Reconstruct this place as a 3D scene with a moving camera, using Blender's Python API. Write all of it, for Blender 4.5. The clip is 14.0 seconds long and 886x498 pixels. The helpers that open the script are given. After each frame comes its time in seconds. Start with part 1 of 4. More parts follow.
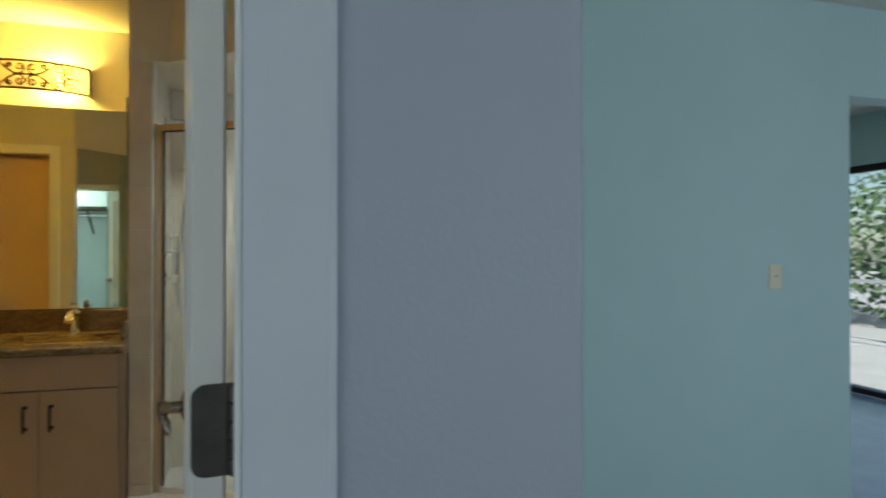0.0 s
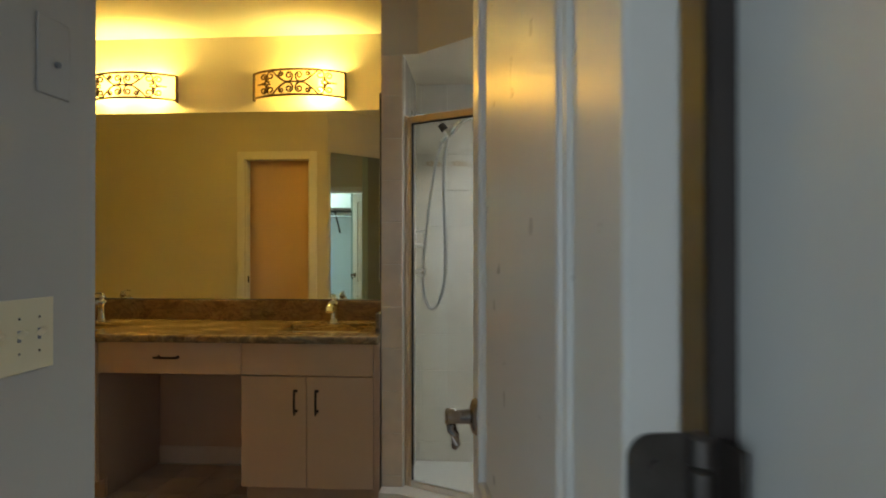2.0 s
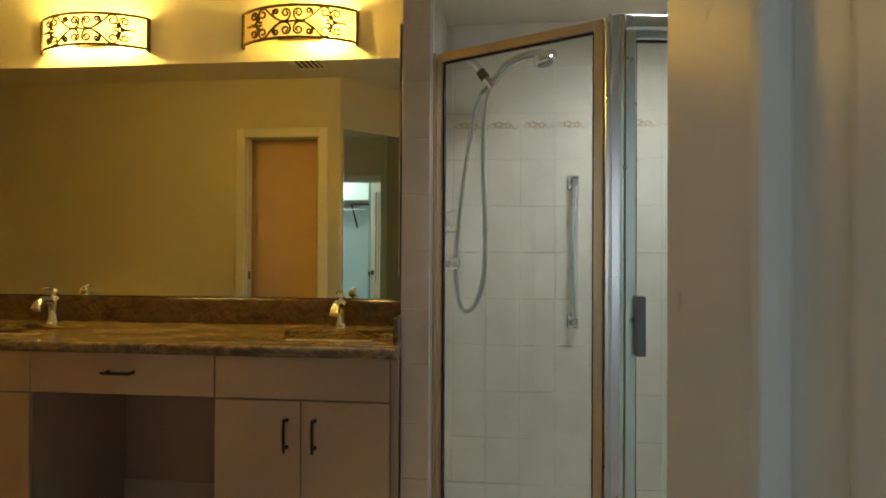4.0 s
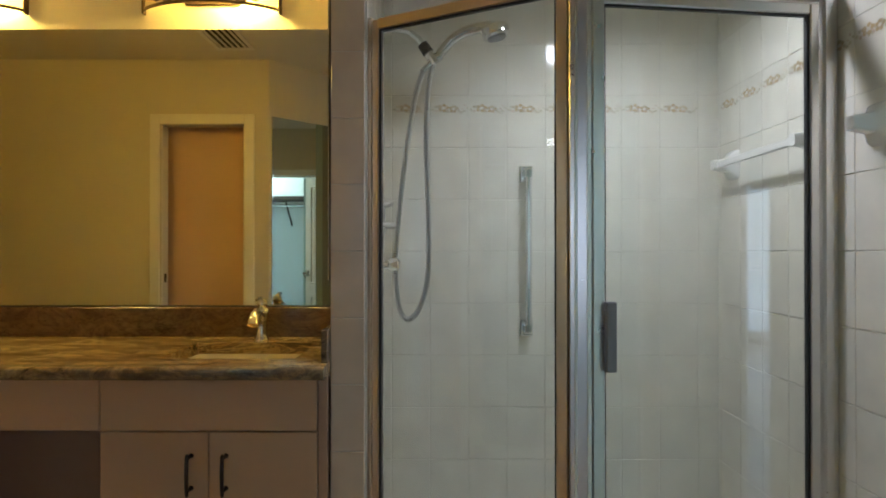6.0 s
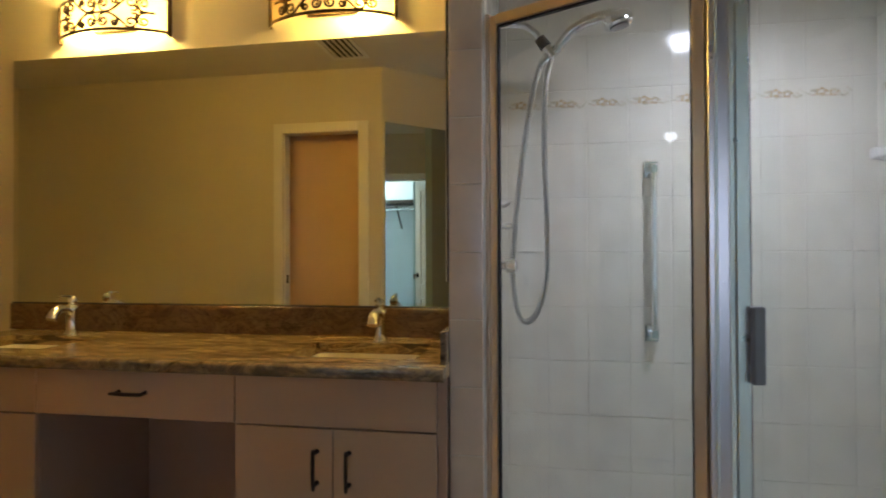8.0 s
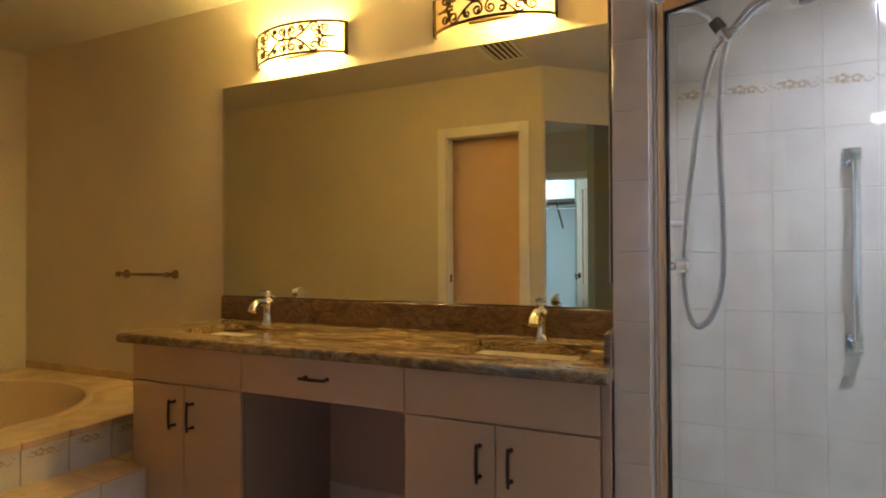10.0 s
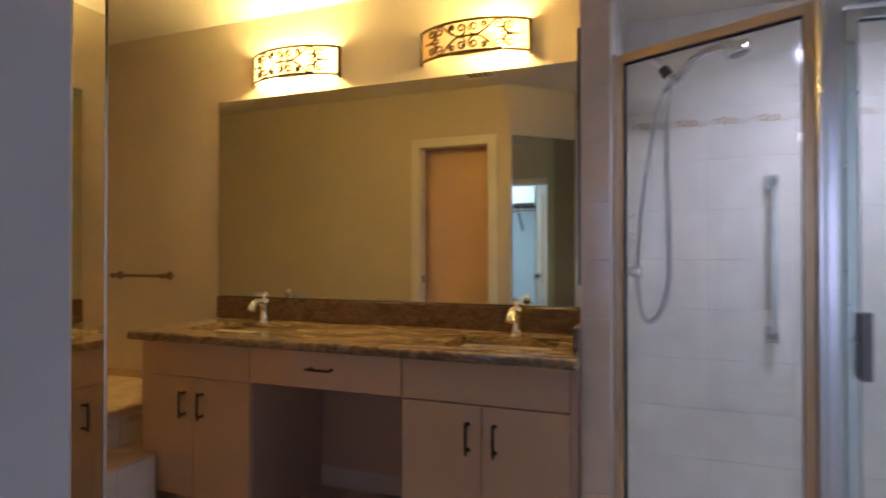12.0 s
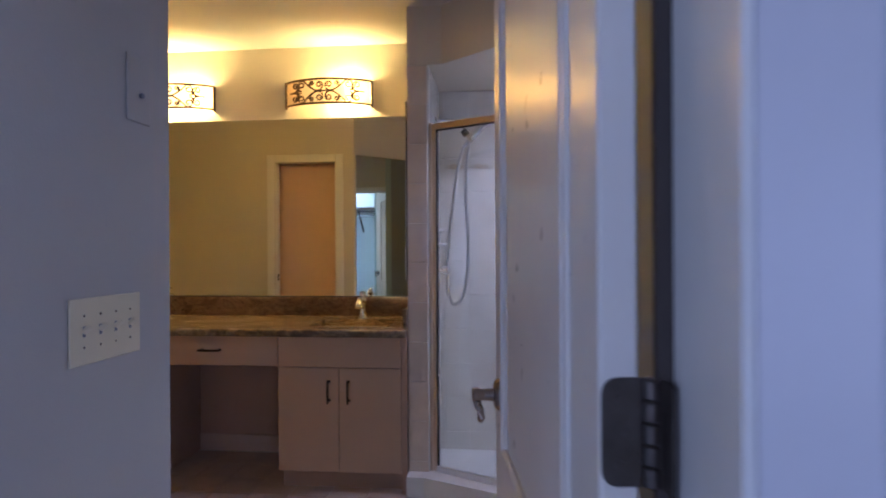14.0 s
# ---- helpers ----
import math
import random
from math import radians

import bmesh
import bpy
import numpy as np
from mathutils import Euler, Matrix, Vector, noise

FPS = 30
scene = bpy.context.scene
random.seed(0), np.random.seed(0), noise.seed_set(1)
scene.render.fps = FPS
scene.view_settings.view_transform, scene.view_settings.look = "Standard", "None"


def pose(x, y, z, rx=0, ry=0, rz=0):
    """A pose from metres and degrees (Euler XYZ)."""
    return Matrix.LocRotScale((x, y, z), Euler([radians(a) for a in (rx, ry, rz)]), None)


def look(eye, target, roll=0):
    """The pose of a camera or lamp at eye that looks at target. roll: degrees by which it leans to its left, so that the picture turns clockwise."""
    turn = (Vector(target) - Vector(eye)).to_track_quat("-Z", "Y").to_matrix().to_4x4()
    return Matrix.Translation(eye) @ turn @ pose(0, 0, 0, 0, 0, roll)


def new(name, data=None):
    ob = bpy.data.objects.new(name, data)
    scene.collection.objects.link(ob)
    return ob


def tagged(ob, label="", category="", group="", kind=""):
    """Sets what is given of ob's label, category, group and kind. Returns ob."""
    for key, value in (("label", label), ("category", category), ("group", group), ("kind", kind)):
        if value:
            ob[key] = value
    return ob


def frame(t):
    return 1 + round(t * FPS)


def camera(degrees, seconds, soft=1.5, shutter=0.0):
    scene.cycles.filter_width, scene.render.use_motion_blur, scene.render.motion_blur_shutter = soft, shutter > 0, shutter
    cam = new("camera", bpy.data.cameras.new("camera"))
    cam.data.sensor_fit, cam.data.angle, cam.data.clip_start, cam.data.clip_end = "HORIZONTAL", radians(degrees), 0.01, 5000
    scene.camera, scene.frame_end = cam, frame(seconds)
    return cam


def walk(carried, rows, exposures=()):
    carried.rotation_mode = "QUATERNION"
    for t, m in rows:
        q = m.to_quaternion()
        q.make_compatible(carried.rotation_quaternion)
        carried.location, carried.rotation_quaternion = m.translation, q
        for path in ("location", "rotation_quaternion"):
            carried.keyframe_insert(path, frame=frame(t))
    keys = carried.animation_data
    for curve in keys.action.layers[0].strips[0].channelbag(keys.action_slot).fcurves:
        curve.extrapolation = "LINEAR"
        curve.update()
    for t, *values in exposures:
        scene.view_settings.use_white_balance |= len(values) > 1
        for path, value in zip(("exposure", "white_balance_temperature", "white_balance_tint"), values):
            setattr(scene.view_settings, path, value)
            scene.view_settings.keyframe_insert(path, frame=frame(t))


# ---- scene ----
cam = camera(73.8, 14.0, soft=1.8, shutter=0.5)
PATH = [
    (0, (0.106, 0.052, 1.273), (0.674, 1.97, 1.286), -0.0),
    (0.5, (0.082, 0.061, 1.274), (0.417, 2.033, 1.28), -0.2),
    (1, (0.047, 0.086, 1.267), (0.194, 2.081, 1.275), -0.2),
    (1.5, (0.017, 0.196, 1.256), (-0.018, 2.195, 1.264), 0.0),
    (2, (-0.052, 0.35, 1.243), (-0.182, 2.346, 1.253), 0.0),
    (2.5, (-0.104, 0.529, 1.228), (-0.287, 2.521, 1.241), 0.2),
    (3, (-0.148, 0.729, 1.205), (-0.353, 2.718, 1.216), 0.3),
    (5.5, (-0.186, 1.372, 1.167), (-0.293, 3.369, 1.191), 0.2),
    (6, (-0.193, 1.388, 1.179), (-0.194, 3.388, 1.19), 0.0),
    (6.5, (-0.205, 1.406, 1.175), (-0.211, 3.406, 1.193), -0.1),
    (7, (-0.208, 1.418, 1.179), (-0.259, 3.418, 1.191), -0.3),
    (7.5, (-0.222, 1.422, 1.179), (-0.413, 3.413, 1.192), -0.3),
    (8, (-0.241, 1.429, 1.174), (-0.593, 3.397, 1.194), -0.2),
    (8.5, (-0.255, 1.429, 1.178), (-0.767, 3.362, 1.194), -0.1),
    (9, (-0.25, 1.426, 1.177), (-0.899, 3.317, 1.193), -0.2),
    (11.5, (-0.232, 1.282, 1.172), (-1.234, 3.013, 1.198), -0.1),
    (12, (-0.234, 1.064, 1.205), (-0.959, 2.928, 1.221), -0.0),
    (12.5, (-0.217, 0.839, 1.235), (-0.727, 2.773, 1.241), -0.3),
    (13, (-0.157, 0.612, 1.224), (-0.549, 2.573, 1.228), -0.4),
    (13.5, (-0.107, 0.384, 1.235), (-0.433, 2.357, 1.24), -0.5),
    (14, (-0.053, 0.175, 1.25), (-0.252, 2.165, 1.252), -0.3),
]
walk(cam, [(t, look(eye, target, roll)) for t, eye, target, roll in PATH], [(0.0, 0.12, 6150, 7), (2.0, 0.08, 6100, 12), (3.2, 0.02, 6400, 11), (6.0, 0.10, 5750, 14), (8.5, 0.20, 5600, 25), (9.2, 0.28, 5600, 28), (11.5, 0.55, 5450, 32), (12.0, 0.30, 5250, 38), (12.5, 0.14, 5050, 44), (13.5, 0.14, 5000, 47), (14.0, 0.12, 4900, 42)])

# ==== place ====
# ---- light ----
world = bpy.data.worlds.new("sky")
scene.world = world
world.use_nodes = True
wn = world.node_tree.nodes
sky = wn.new("ShaderNodeTexSky")
sky.sky_type, sky.sun_disc = "NISHITA", False
sky.sun_elevation, sky.sun_rotation = radians(50), radians(200)
world.node_tree.links.new(sky.outputs[0], wn["Background"].inputs[0])
wn["Background"].inputs[1].default_value = 0.12
sun = new("sun", bpy.data.lights.new("sun", "SUN"))
sun.data.energy, sun.data.angle, sun.data.color = 4.5, radians(0.5), (1.0, 0.95, 0.88)
sun.matrix_world = look((0, 0, 0), (0.34 * 0.64, 0.94 * 0.64, -0.77))


def area(name, at, target, w, h, power, color):
    ob = new(name, bpy.data.lights.new(name, "AREA"))
    ob.data.shape, ob.data.size, ob.data.size_y = "RECTANGLE", w, h
    ob.data.energy, ob.data.color = power, color
    ob.matrix_world = look(at, target)
    return ob


DAY = (0.66, 0.82, 1.0)
WARM = (1.0, 0.725, 0.15)
area("slider_daylight", (5.05, 3.4, 1.05), (2.0, 3.0, 1.0), 2.4, 1.9, 4, DAY)
# Unseen south opening: lamp added and placed to light the hall and entrance.
area("added_south_daylight", (2.9, -4.35, 1.15), (0.6, 0.0, 1.1), 2.6, 1.9, 30, DAY)
area("east_window_daylight", (5.12, -2.25, 1.1), (1.5, 2.0, 1.0), 2.3, 1.9, 34, DAY)
# Lamp added from the unseen west side to brighten jamb and door face.
area("added_west_daylight", (-1.15, -1.75, 1.35), (0.1, 0.8, 1.2), 1.5, 1.3, 11, (0.82, 0.89, 1.0))
# Added fill: no lamp here, stands for daylight reaching the closet from the bedroom.
area("closet_fill", (1.85, 3.25, 2.46), (1.85, 3.2, 0.0), 0.36, 0.36, 22, (0.74, 0.93, 1.0))


def bulb(at, power, color, radius=0.05):
    ob = new("bulb_light", bpy.data.lights.new("bulb_light", "POINT"))
    ob.data.energy, ob.data.color, ob.data.shadow_soft_size = power, color, radius
    ob.location = at


for bx, bp in ((-2.25, 17.5), (-1.99, 17.5), (-0.98, 24.5)):
    bulb((bx, 3.675, 2.215), bp, WARM)
spot = new("shower_downlight_lamp", bpy.data.lights.new("shower_downlight_lamp", "SPOT"))
spot.data.energy, spot.data.color, spot.data.spot_size, spot.data.spot_blend = 30, (0.97, 0.97, 0.97), radians(172), 1.0
spot.data.shadow_soft_size = 0.05
spot.location = (0.37, 3.13, 2.175)


# ---- materials ----
def nodes_of(name):
    m = bpy.data.materials.new(name)
    m.use_nodes = True
    t = m.node_tree
    return m, t, t.nodes["Principled BSDF"]


def link(t, a, b):
    t.links.new(a, b)


def ramp(t, fac, stops):
    r = t.nodes.new("ShaderNodeValToRGB")
    e = r.color_ramp.elements
    while len(e) < len(stops):
        e.new(0.5)
    for k, (p, c) in enumerate(stops):
        e[k].position, e[k].color = p, (*c, 1)
    link(t, fac, r.inputs[0])
    return r.outputs[0]


def noise_node(t, scale, detail=4.0, rough=0.55, stretch=None, distort=0.0):
    co = t.nodes.new("ShaderNodeNewGeometry")
    mp = t.nodes.new("ShaderNodeMapping")
    if stretch:
        mp.inputs["Scale"].default_value = stretch
    link(t, co.outputs["Position"], mp.inputs[0])
    n = t.nodes.new("ShaderNodeTexNoise")
    n.inputs["Scale"].default_value, n.inputs["Detail"].default_value = scale, detail
    n.inputs["Roughness"].default_value, n.inputs["Distortion"].default_value = rough, distort
    link(t, mp.outputs[0], n.inputs[0])
    return n.outputs[0]


def bump(t, b, height, strength, dist=0.002):
    n = t.nodes.new("ShaderNodeBump")
    n.inputs["Strength"].default_value, n.inputs["Distance"].default_value = strength, dist
    link(t, height, n.inputs["Height"])
    link(t, n.outputs[0], b.inputs["Normal"])


def surface(name, color, rough=0.6, var=0.06, scale=3.0, grain=120.0, relief=0.15, metal=0.0, coat=0.0, piece=0.0, spec=0.5):
    """Paint, plaster, laminate or metal: a base colour with broad stains and fine grain."""
    m, t, b = nodes_of(name)
    lo = tuple(c * (1 - var) for c in color)
    hi = tuple(min(1, c * (1 + var)) for c in color)
    col = ramp(t, noise_node(t, scale), [(0.3, lo), (0.7, hi)])
    if piece:
        info = t.nodes.new("ShaderNodeObjectInfo")
        mr = t.nodes.new("ShaderNodeMapRange")
        mr.inputs[3].default_value, mr.inputs[4].default_value = 1 - piece, 1 + piece
        link(t, info.outputs["Random"], mr.inputs[0])
        hs = t.nodes.new("ShaderNodeHueSaturation")
        link(t, mr.outputs[0], hs.inputs["Value"])
        link(t, col, hs.inputs["Color"])
        col = hs.outputs[0]
    link(t, col, b.inputs["Base Color"])
    g = noise_node(t, grain, 3.0)
    mr2 = t.nodes.new("ShaderNodeMapRange")
    mr2.inputs[3].default_value, mr2.inputs[4].default_value = max(0.02, rough - 0.05), min(1, rough + 0.06)
    link(t, noise_node(t, scale * 4), mr2.inputs[0])
    link(t, mr2.outputs[0], b.inputs["Roughness"])
    b.inputs["Metallic"].default_value, b.inputs["Coat Weight"].default_value = metal, coat
    b.inputs["Specular IOR Level"].default_value = spec
    if relief:
        bump(t, b, g, relief)
    return m


wall_paint = surface("wall_paint", (0.70, 0.64, 0.50), 0.55, 0.03, 1.5, 160, 0.25)
# Warmer copy of wall_paint: light off mirrors and lamps put into its colour.
wall_paint_warm_lit = surface("wall_paint_warm_lit", (0.75, 0.66, 0.49), 0.42, 0.05, 1.5, 160, 0.25)
# Darker, cooler wall paint: the hall's weaker light painted in.
wall_paint_dim = surface("wall_paint_dim", (0.48, 0.445, 0.385), 0.55, 0.03, 1.5, 160, 0.2)
# Pale wall paint darkened to take down the strong window lamps.
bedroom_paint_dim = surface("bedroom_paint_dim", (0.33, 0.34, 0.36), 0.55, 0.03, 1.5, 160, 0.25)
# Dimmer copy of white_trim: weaker daylight on the casing painted in.
white_trim_dimmed = surface("white_trim_dimmed", (0.50, 0.49, 0.485), 0.36, 0.04, 4, 90, 0.12)
closet_paint = surface("closet_paint", (0.78, 0.84, 0.85), 0.6, 0.03, 1.5, 160, 0.2)
ceiling_paint = surface("ceiling_paint", (0.74, 0.70, 0.60), 0.8, 0.03, 1.5, 90, 0.5)
peach_paint = surface("peach_paint", (0.82, 0.57, 0.39), 0.6, 0.05, 1.2, 160, 0.2)
teal_paint = surface("teal_paint", (0.48, 0.60, 0.56), 0.6, 0.03, 1.5, 160, 0.2)
white_trim = surface("white_trim", (0.87, 0.85, 0.79), 0.35, 0.03, 4, 90, 0.1)
baseboard_paint = surface("baseboard_paint", (0.58, 0.46, 0.35), 0.4, 0.04, 4, 90, 0.1)
door_paint = surface("door_paint", (0.84, 0.80, 0.71), 0.29, 0.03, 5, 60, 0.05)
laminate = surface("laminate", (0.56, 0.395, 0.25), 0.38, 0.03, 2, 300, 0.05)
# Darker copy of laminate: shade of knee space and recesses put in its colour.
laminate_shaded = surface("laminate_shaded", (0.46, 0.315, 0.215), 0.45, 0.04, 2, 300, 0.05)
wall_tile = surface("wall_tile", (0.77, 0.735, 0.645), 0.085, 0.06, 8, 30, 0.012, piece=0.015)
# Tan copy of wall_tile: warm light bounced onto the pillar, painted in.
wall_tile_warm_lit = surface("wall_tile_warm_lit", (0.74, 0.61, 0.46), 0.12, 0.07, 8, 30, 0.02, piece=0.02)
grout = surface("grout", (0.70, 0.67, 0.59), 0.85, 0.10, 8, 200, 0.4)
floor_tile = surface("floor_tile", (0.52, 0.40, 0.31), 0.37, 0.10, 6, 60, 0.10, piece=0.05)
bedroom_floor = surface("bedroom_floor", (0.36, 0.41, 0.50), 0.16, 0.08, 4, 60, 0.1)
tub_tile = surface("tub_tile", (0.74, 0.55, 0.31), 0.22, 0.16, 7, 50, 0.08, piece=0.04)
chrome = surface("chrome", (0.78, 0.79, 0.80), 0.07, 0.02, 8, 60, 0.0, metal=1.0)
frame_metal = surface("frame_metal", (0.80, 0.79, 0.77), 0.29, 0.03, 6, 200, 0.0, metal=1.0)
brass_metal = surface("brass_metal", (0.80, 0.67, 0.52), 0.30, 0.02, 3, 200, 0.0, metal=1.0)
bronze = surface("bronze", (0.045, 0.035, 0.03), 0.38, 0.15, 30, 200, 0.1, metal=0.6)
hinge_metal = surface("hinge_metal", (0.13, 0.11, 0.095), 0.42, 0.2, 30, 200, 0.15, metal=0.9)
iron = surface("iron", (0.09, 0.06, 0.03), 0.5, 0.2, 40, 200, 0.3, metal=0.5)
nickel = surface("nickel", (0.36, 0.30, 0.25), 0.19, 0.05, 8, 100, 0.03, metal=1.0)
ceramic = surface("ceramic", (0.78, 0.76, 0.72), 0.10, 0.02, 5, 40, 0.02)
sink_white = surface("sink_white", (0.80, 0.74, 0.62), 0.12, 0.02, 5, 40, 0.02)
tub_cream = surface("tub_cream", (0.74, 0.56, 0.33), 0.14, 0.03, 5, 40, 0.02)
pan_white = surface("pan_white", (0.78, 0.77, 0.72), 0.37, 0.03, 5, 80, 0.05)
plastic = surface("plastic", (0.75, 0.65, 0.42), 0.35, 0.02, 10, 100, 0.02)
grey_plastic = surface("grey_plastic", (0.22, 0.22, 0.23), 0.4, 0.05, 10, 100, 0.05)
black_seal = surface("black_seal", (0.015, 0.015, 0.015), 0.5, 0.1, 10, 100, 0.05)
# Dark brown for the shade in the gap beside the hinge edge.
gap_shade = surface("gap_shade", (0.055, 0.042, 0.034), 0.6, 0.15, 10, 100, 0.05)
vent_white = surface("vent_white", (0.80, 0.79, 0.75), 0.5, 0.03, 10, 100, 0.05)
motif_tan = surface("motif_tan", (0.58, 0.45, 0.27), 0.16, 0.15, 60, 80, 0.03)
motif_green = surface("motif_green", (0.60, 0.56, 0.42), 0.16, 0.15, 60, 80, 0.03)
motif_pink = surface("motif_pink", (0.67, 0.55, 0.44), 0.16, 0.15, 60, 80, 0.03)
deck_concrete = surface("deck_concrete", (0.55, 0.53, 0.50), 0.8, 0.1, 2, 80, 0.3)
foliage = surface("foliage", (0.10, 0.16, 0.055), 0.6, 0.4, 5, 40, 0.3)
shelf_wood = surface("shelf_wood", (0.10, 0.07, 0.05), 0.5, 0.2, 10, 100, 0.1)


def granite_material(name, streaks, spots, stretch=(1.0, 5.0, 5.0), ground=(0.20, 0.125, 0.066)):
    """Brown stone with long gold streaks along x; spots: how strongly dark crystals show."""
    m, t, b = nodes_of(name)
    veins = noise_node(t, 3.8, 8.0, 0.60, stretch, 1.1)
    col = ramp(t, veins, [(0.30, (0.035, 0.024, 0.018)), (0.40, (0.12, 0.075, 0.042)), (0.46, (0.50, 0.33, 0.14)), (0.50, (0.16, 0.105, 0.060)), (0.56, (0.56, 0.42, 0.20)), (0.63, (0.17, 0.115, 0.072)), (0.72, (0.60, 0.48, 0.30)), (0.82, (0.10, 0.078, 0.062))])
    flat = t.nodes.new("ShaderNodeMix")
    flat.data_type = "RGBA"
    flat.inputs[0].default_value = streaks
    flat.inputs[6].default_value = (*ground, 1)
    link(t, col, flat.inputs[7])
    last = flat.outputs[2]
    for scale, rough, grain, lo, mid, hi, weight in ((46, 0.7, (1.0, 1.8, 1.8), 0.30, 0.42, 0.55, 0.75), (8.5, 0.6, (1.0, 1.5, 1.5), 0.30, 0.40, 0.58, spots)):
        f = ramp(t, noise_node(t, scale, 6.0, rough, grain, 1.0), [(lo, (0.16, 0.15, 0.15)), (mid, (0.78, 0.76, 0.73)), (hi, (1.0, 1.0, 1.0))])
        mx = t.nodes.new("ShaderNodeMix")
        mx.data_type, mx.blend_type = "RGBA", "MULTIPLY"
        mx.inputs[0].default_value = weight
        link(t, last, mx.inputs[6])
        link(t, f, mx.inputs[7])
        last = mx.outputs[2]
    link(t, last, b.inputs["Base Color"])
    b.inputs["Roughness"].default_value = 0.16
    bump(t, b, noise_node(t, 60), 0.05)
    return m


granite = granite_material("granite", 1.0, 0.75)
granite_splash = granite_material("granite_splash", 0.24, 0.6, (1.0, 1.7, 1.7), (0.17, 0.095, 0.055))
granite_edge = granite_material("granite_edge", 0.5, 0.95, (1.0, 1.6, 1.6), (0.20, 0.17, 0.12))


def mirror_material(name, color):
    m, t, b = nodes_of(name)
    b.inputs["Metallic"].default_value, b.inputs["Roughness"].default_value = 1.0, 0.012
    b.inputs["Base Color"].default_value = (*color, 1)
    return m


mirror_glass = mirror_material("mirror_glass", (0.80, 0.81, 0.70))


def glass_material():
    m, t, b = nodes_of("clear_glass")
    out = t.nodes["Material Output"]
    tr, gl, mx, fr = (t.nodes.new(k) for k in ("ShaderNodeBsdfTransparent", "ShaderNodeBsdfGlossy", "ShaderNodeMixShader", "ShaderNodeLayerWeight"))
    tr.inputs[0].default_value = (0.95, 0.975, 0.96, 1)
    gl.inputs["Roughness"].default_value = 0.01
    fr.inputs["Blend"].default_value = 0.5
    pw, ma = t.nodes.new("ShaderNodeMath"), t.nodes.new("ShaderNodeMath")
    pw.operation, ma.operation = "POWER", "MULTIPLY_ADD"
    pw.inputs[1].default_value, ma.inputs[1].default_value, ma.inputs[2].default_value = 5.0, 0.94, 0.055
    link(t, fr.outputs["Facing"], pw.inputs[0])
    link(t, pw.outputs[0], ma.inputs[0])
    link(t, ma.outputs[0], mx.inputs[0])
    link(t, tr.outputs[0], mx.inputs[1])
    link(t, gl.outputs[0], mx.inputs[2])
    link(t, mx.outputs[0], out.inputs[0])
    return m


clear_glass = glass_material()


def glowing(name, color, strength, fade=None, clear=0.0):
    """Lit frosted glass; fade: (x of the unlit end, x of the bulb, share left at the unlit end)."""
    m, t, b = nodes_of(name)
    b.inputs["Base Color"].default_value = (0.8, 0.7, 0.5, 1)
    b.inputs["Emission Color"].default_value = (*color, 1)
    glow = t.nodes.new("ShaderNodeMapRange")
    glow.inputs[3].default_value, glow.inputs[4].default_value = strength * 0.8, strength * 1.2
    link(t, noise_node(t, 9.0), glow.inputs[0])
    out = glow.outputs[0]
    if fade:
        geo, sep, mr, mul = (t.nodes.new(k) for k in ("ShaderNodeNewGeometry", "ShaderNodeSeparateXYZ", "ShaderNodeMapRange", "ShaderNodeMath"))
        link(t, geo.outputs["Position"], sep.inputs[0])
        link(t, sep.outputs[0], mr.inputs[0])
        for k, v in zip((1, 2, 3, 4), (fade[0], fade[1], fade[2], 1.0)):
            mr.inputs[k].default_value = v
        mul.operation = "MULTIPLY"
        link(t, mr.outputs[0], mul.inputs[0])
        link(t, out, mul.inputs[1])
        out = mul.outputs[0]
    link(t, out, b.inputs["Emission Strength"])
    if clear:
        tr, mx = t.nodes.new("ShaderNodeBsdfTransparent"), t.nodes.new("ShaderNodeMixShader")
        tr.inputs[0].default_value = (0.95, 0.80, 0.50, 1)
        mx.inputs[0].default_value = clear
        link(t, b.outputs[0], mx.inputs[1])
        link(t, tr.outputs[0], mx.inputs[2])
        link(t, mx.outputs[0], t.nodes["Material Output"].inputs[0])
    return m


lamp_glass = glowing("lamp_glass", (1.0, 0.74, 0.19), 3.6, None, 0.55)
lamp_glass_half = glowing("lamp_glass_half", (1.0, 0.70, 0.15), 2.2, (-1.34, -0.95, 0.03), 0.60)
led_disc = glowing("led_disc", (1.0, 0.96, 0.9), 2.5)


# ---- building helpers ----
def box_into(bm, x0, x1, y0, y1, z0, z1, bev=0.0, seg=1):
    got = bmesh.ops.create_cube(bm, size=1.0, matrix=Matrix.LocRotScale(((x0 + x1) / 2, (y0 + y1) / 2, (z0 + z1) / 2), None, (x1 - x0, y1 - y0, z1 - z0)))
    if bev:
        es = list({e for v in got["verts"] for e in v.link_edges})
        bmesh.ops.bevel(bm, geom=es, offset=bev, segments=seg, affect="EDGES", profile=0.5)


def boxes(*specs, bev=0.0, seg=1):
    bm = bmesh.new()
    for s in specs:
        box_into(bm, *s, bev=bev, seg=seg)
    return bm


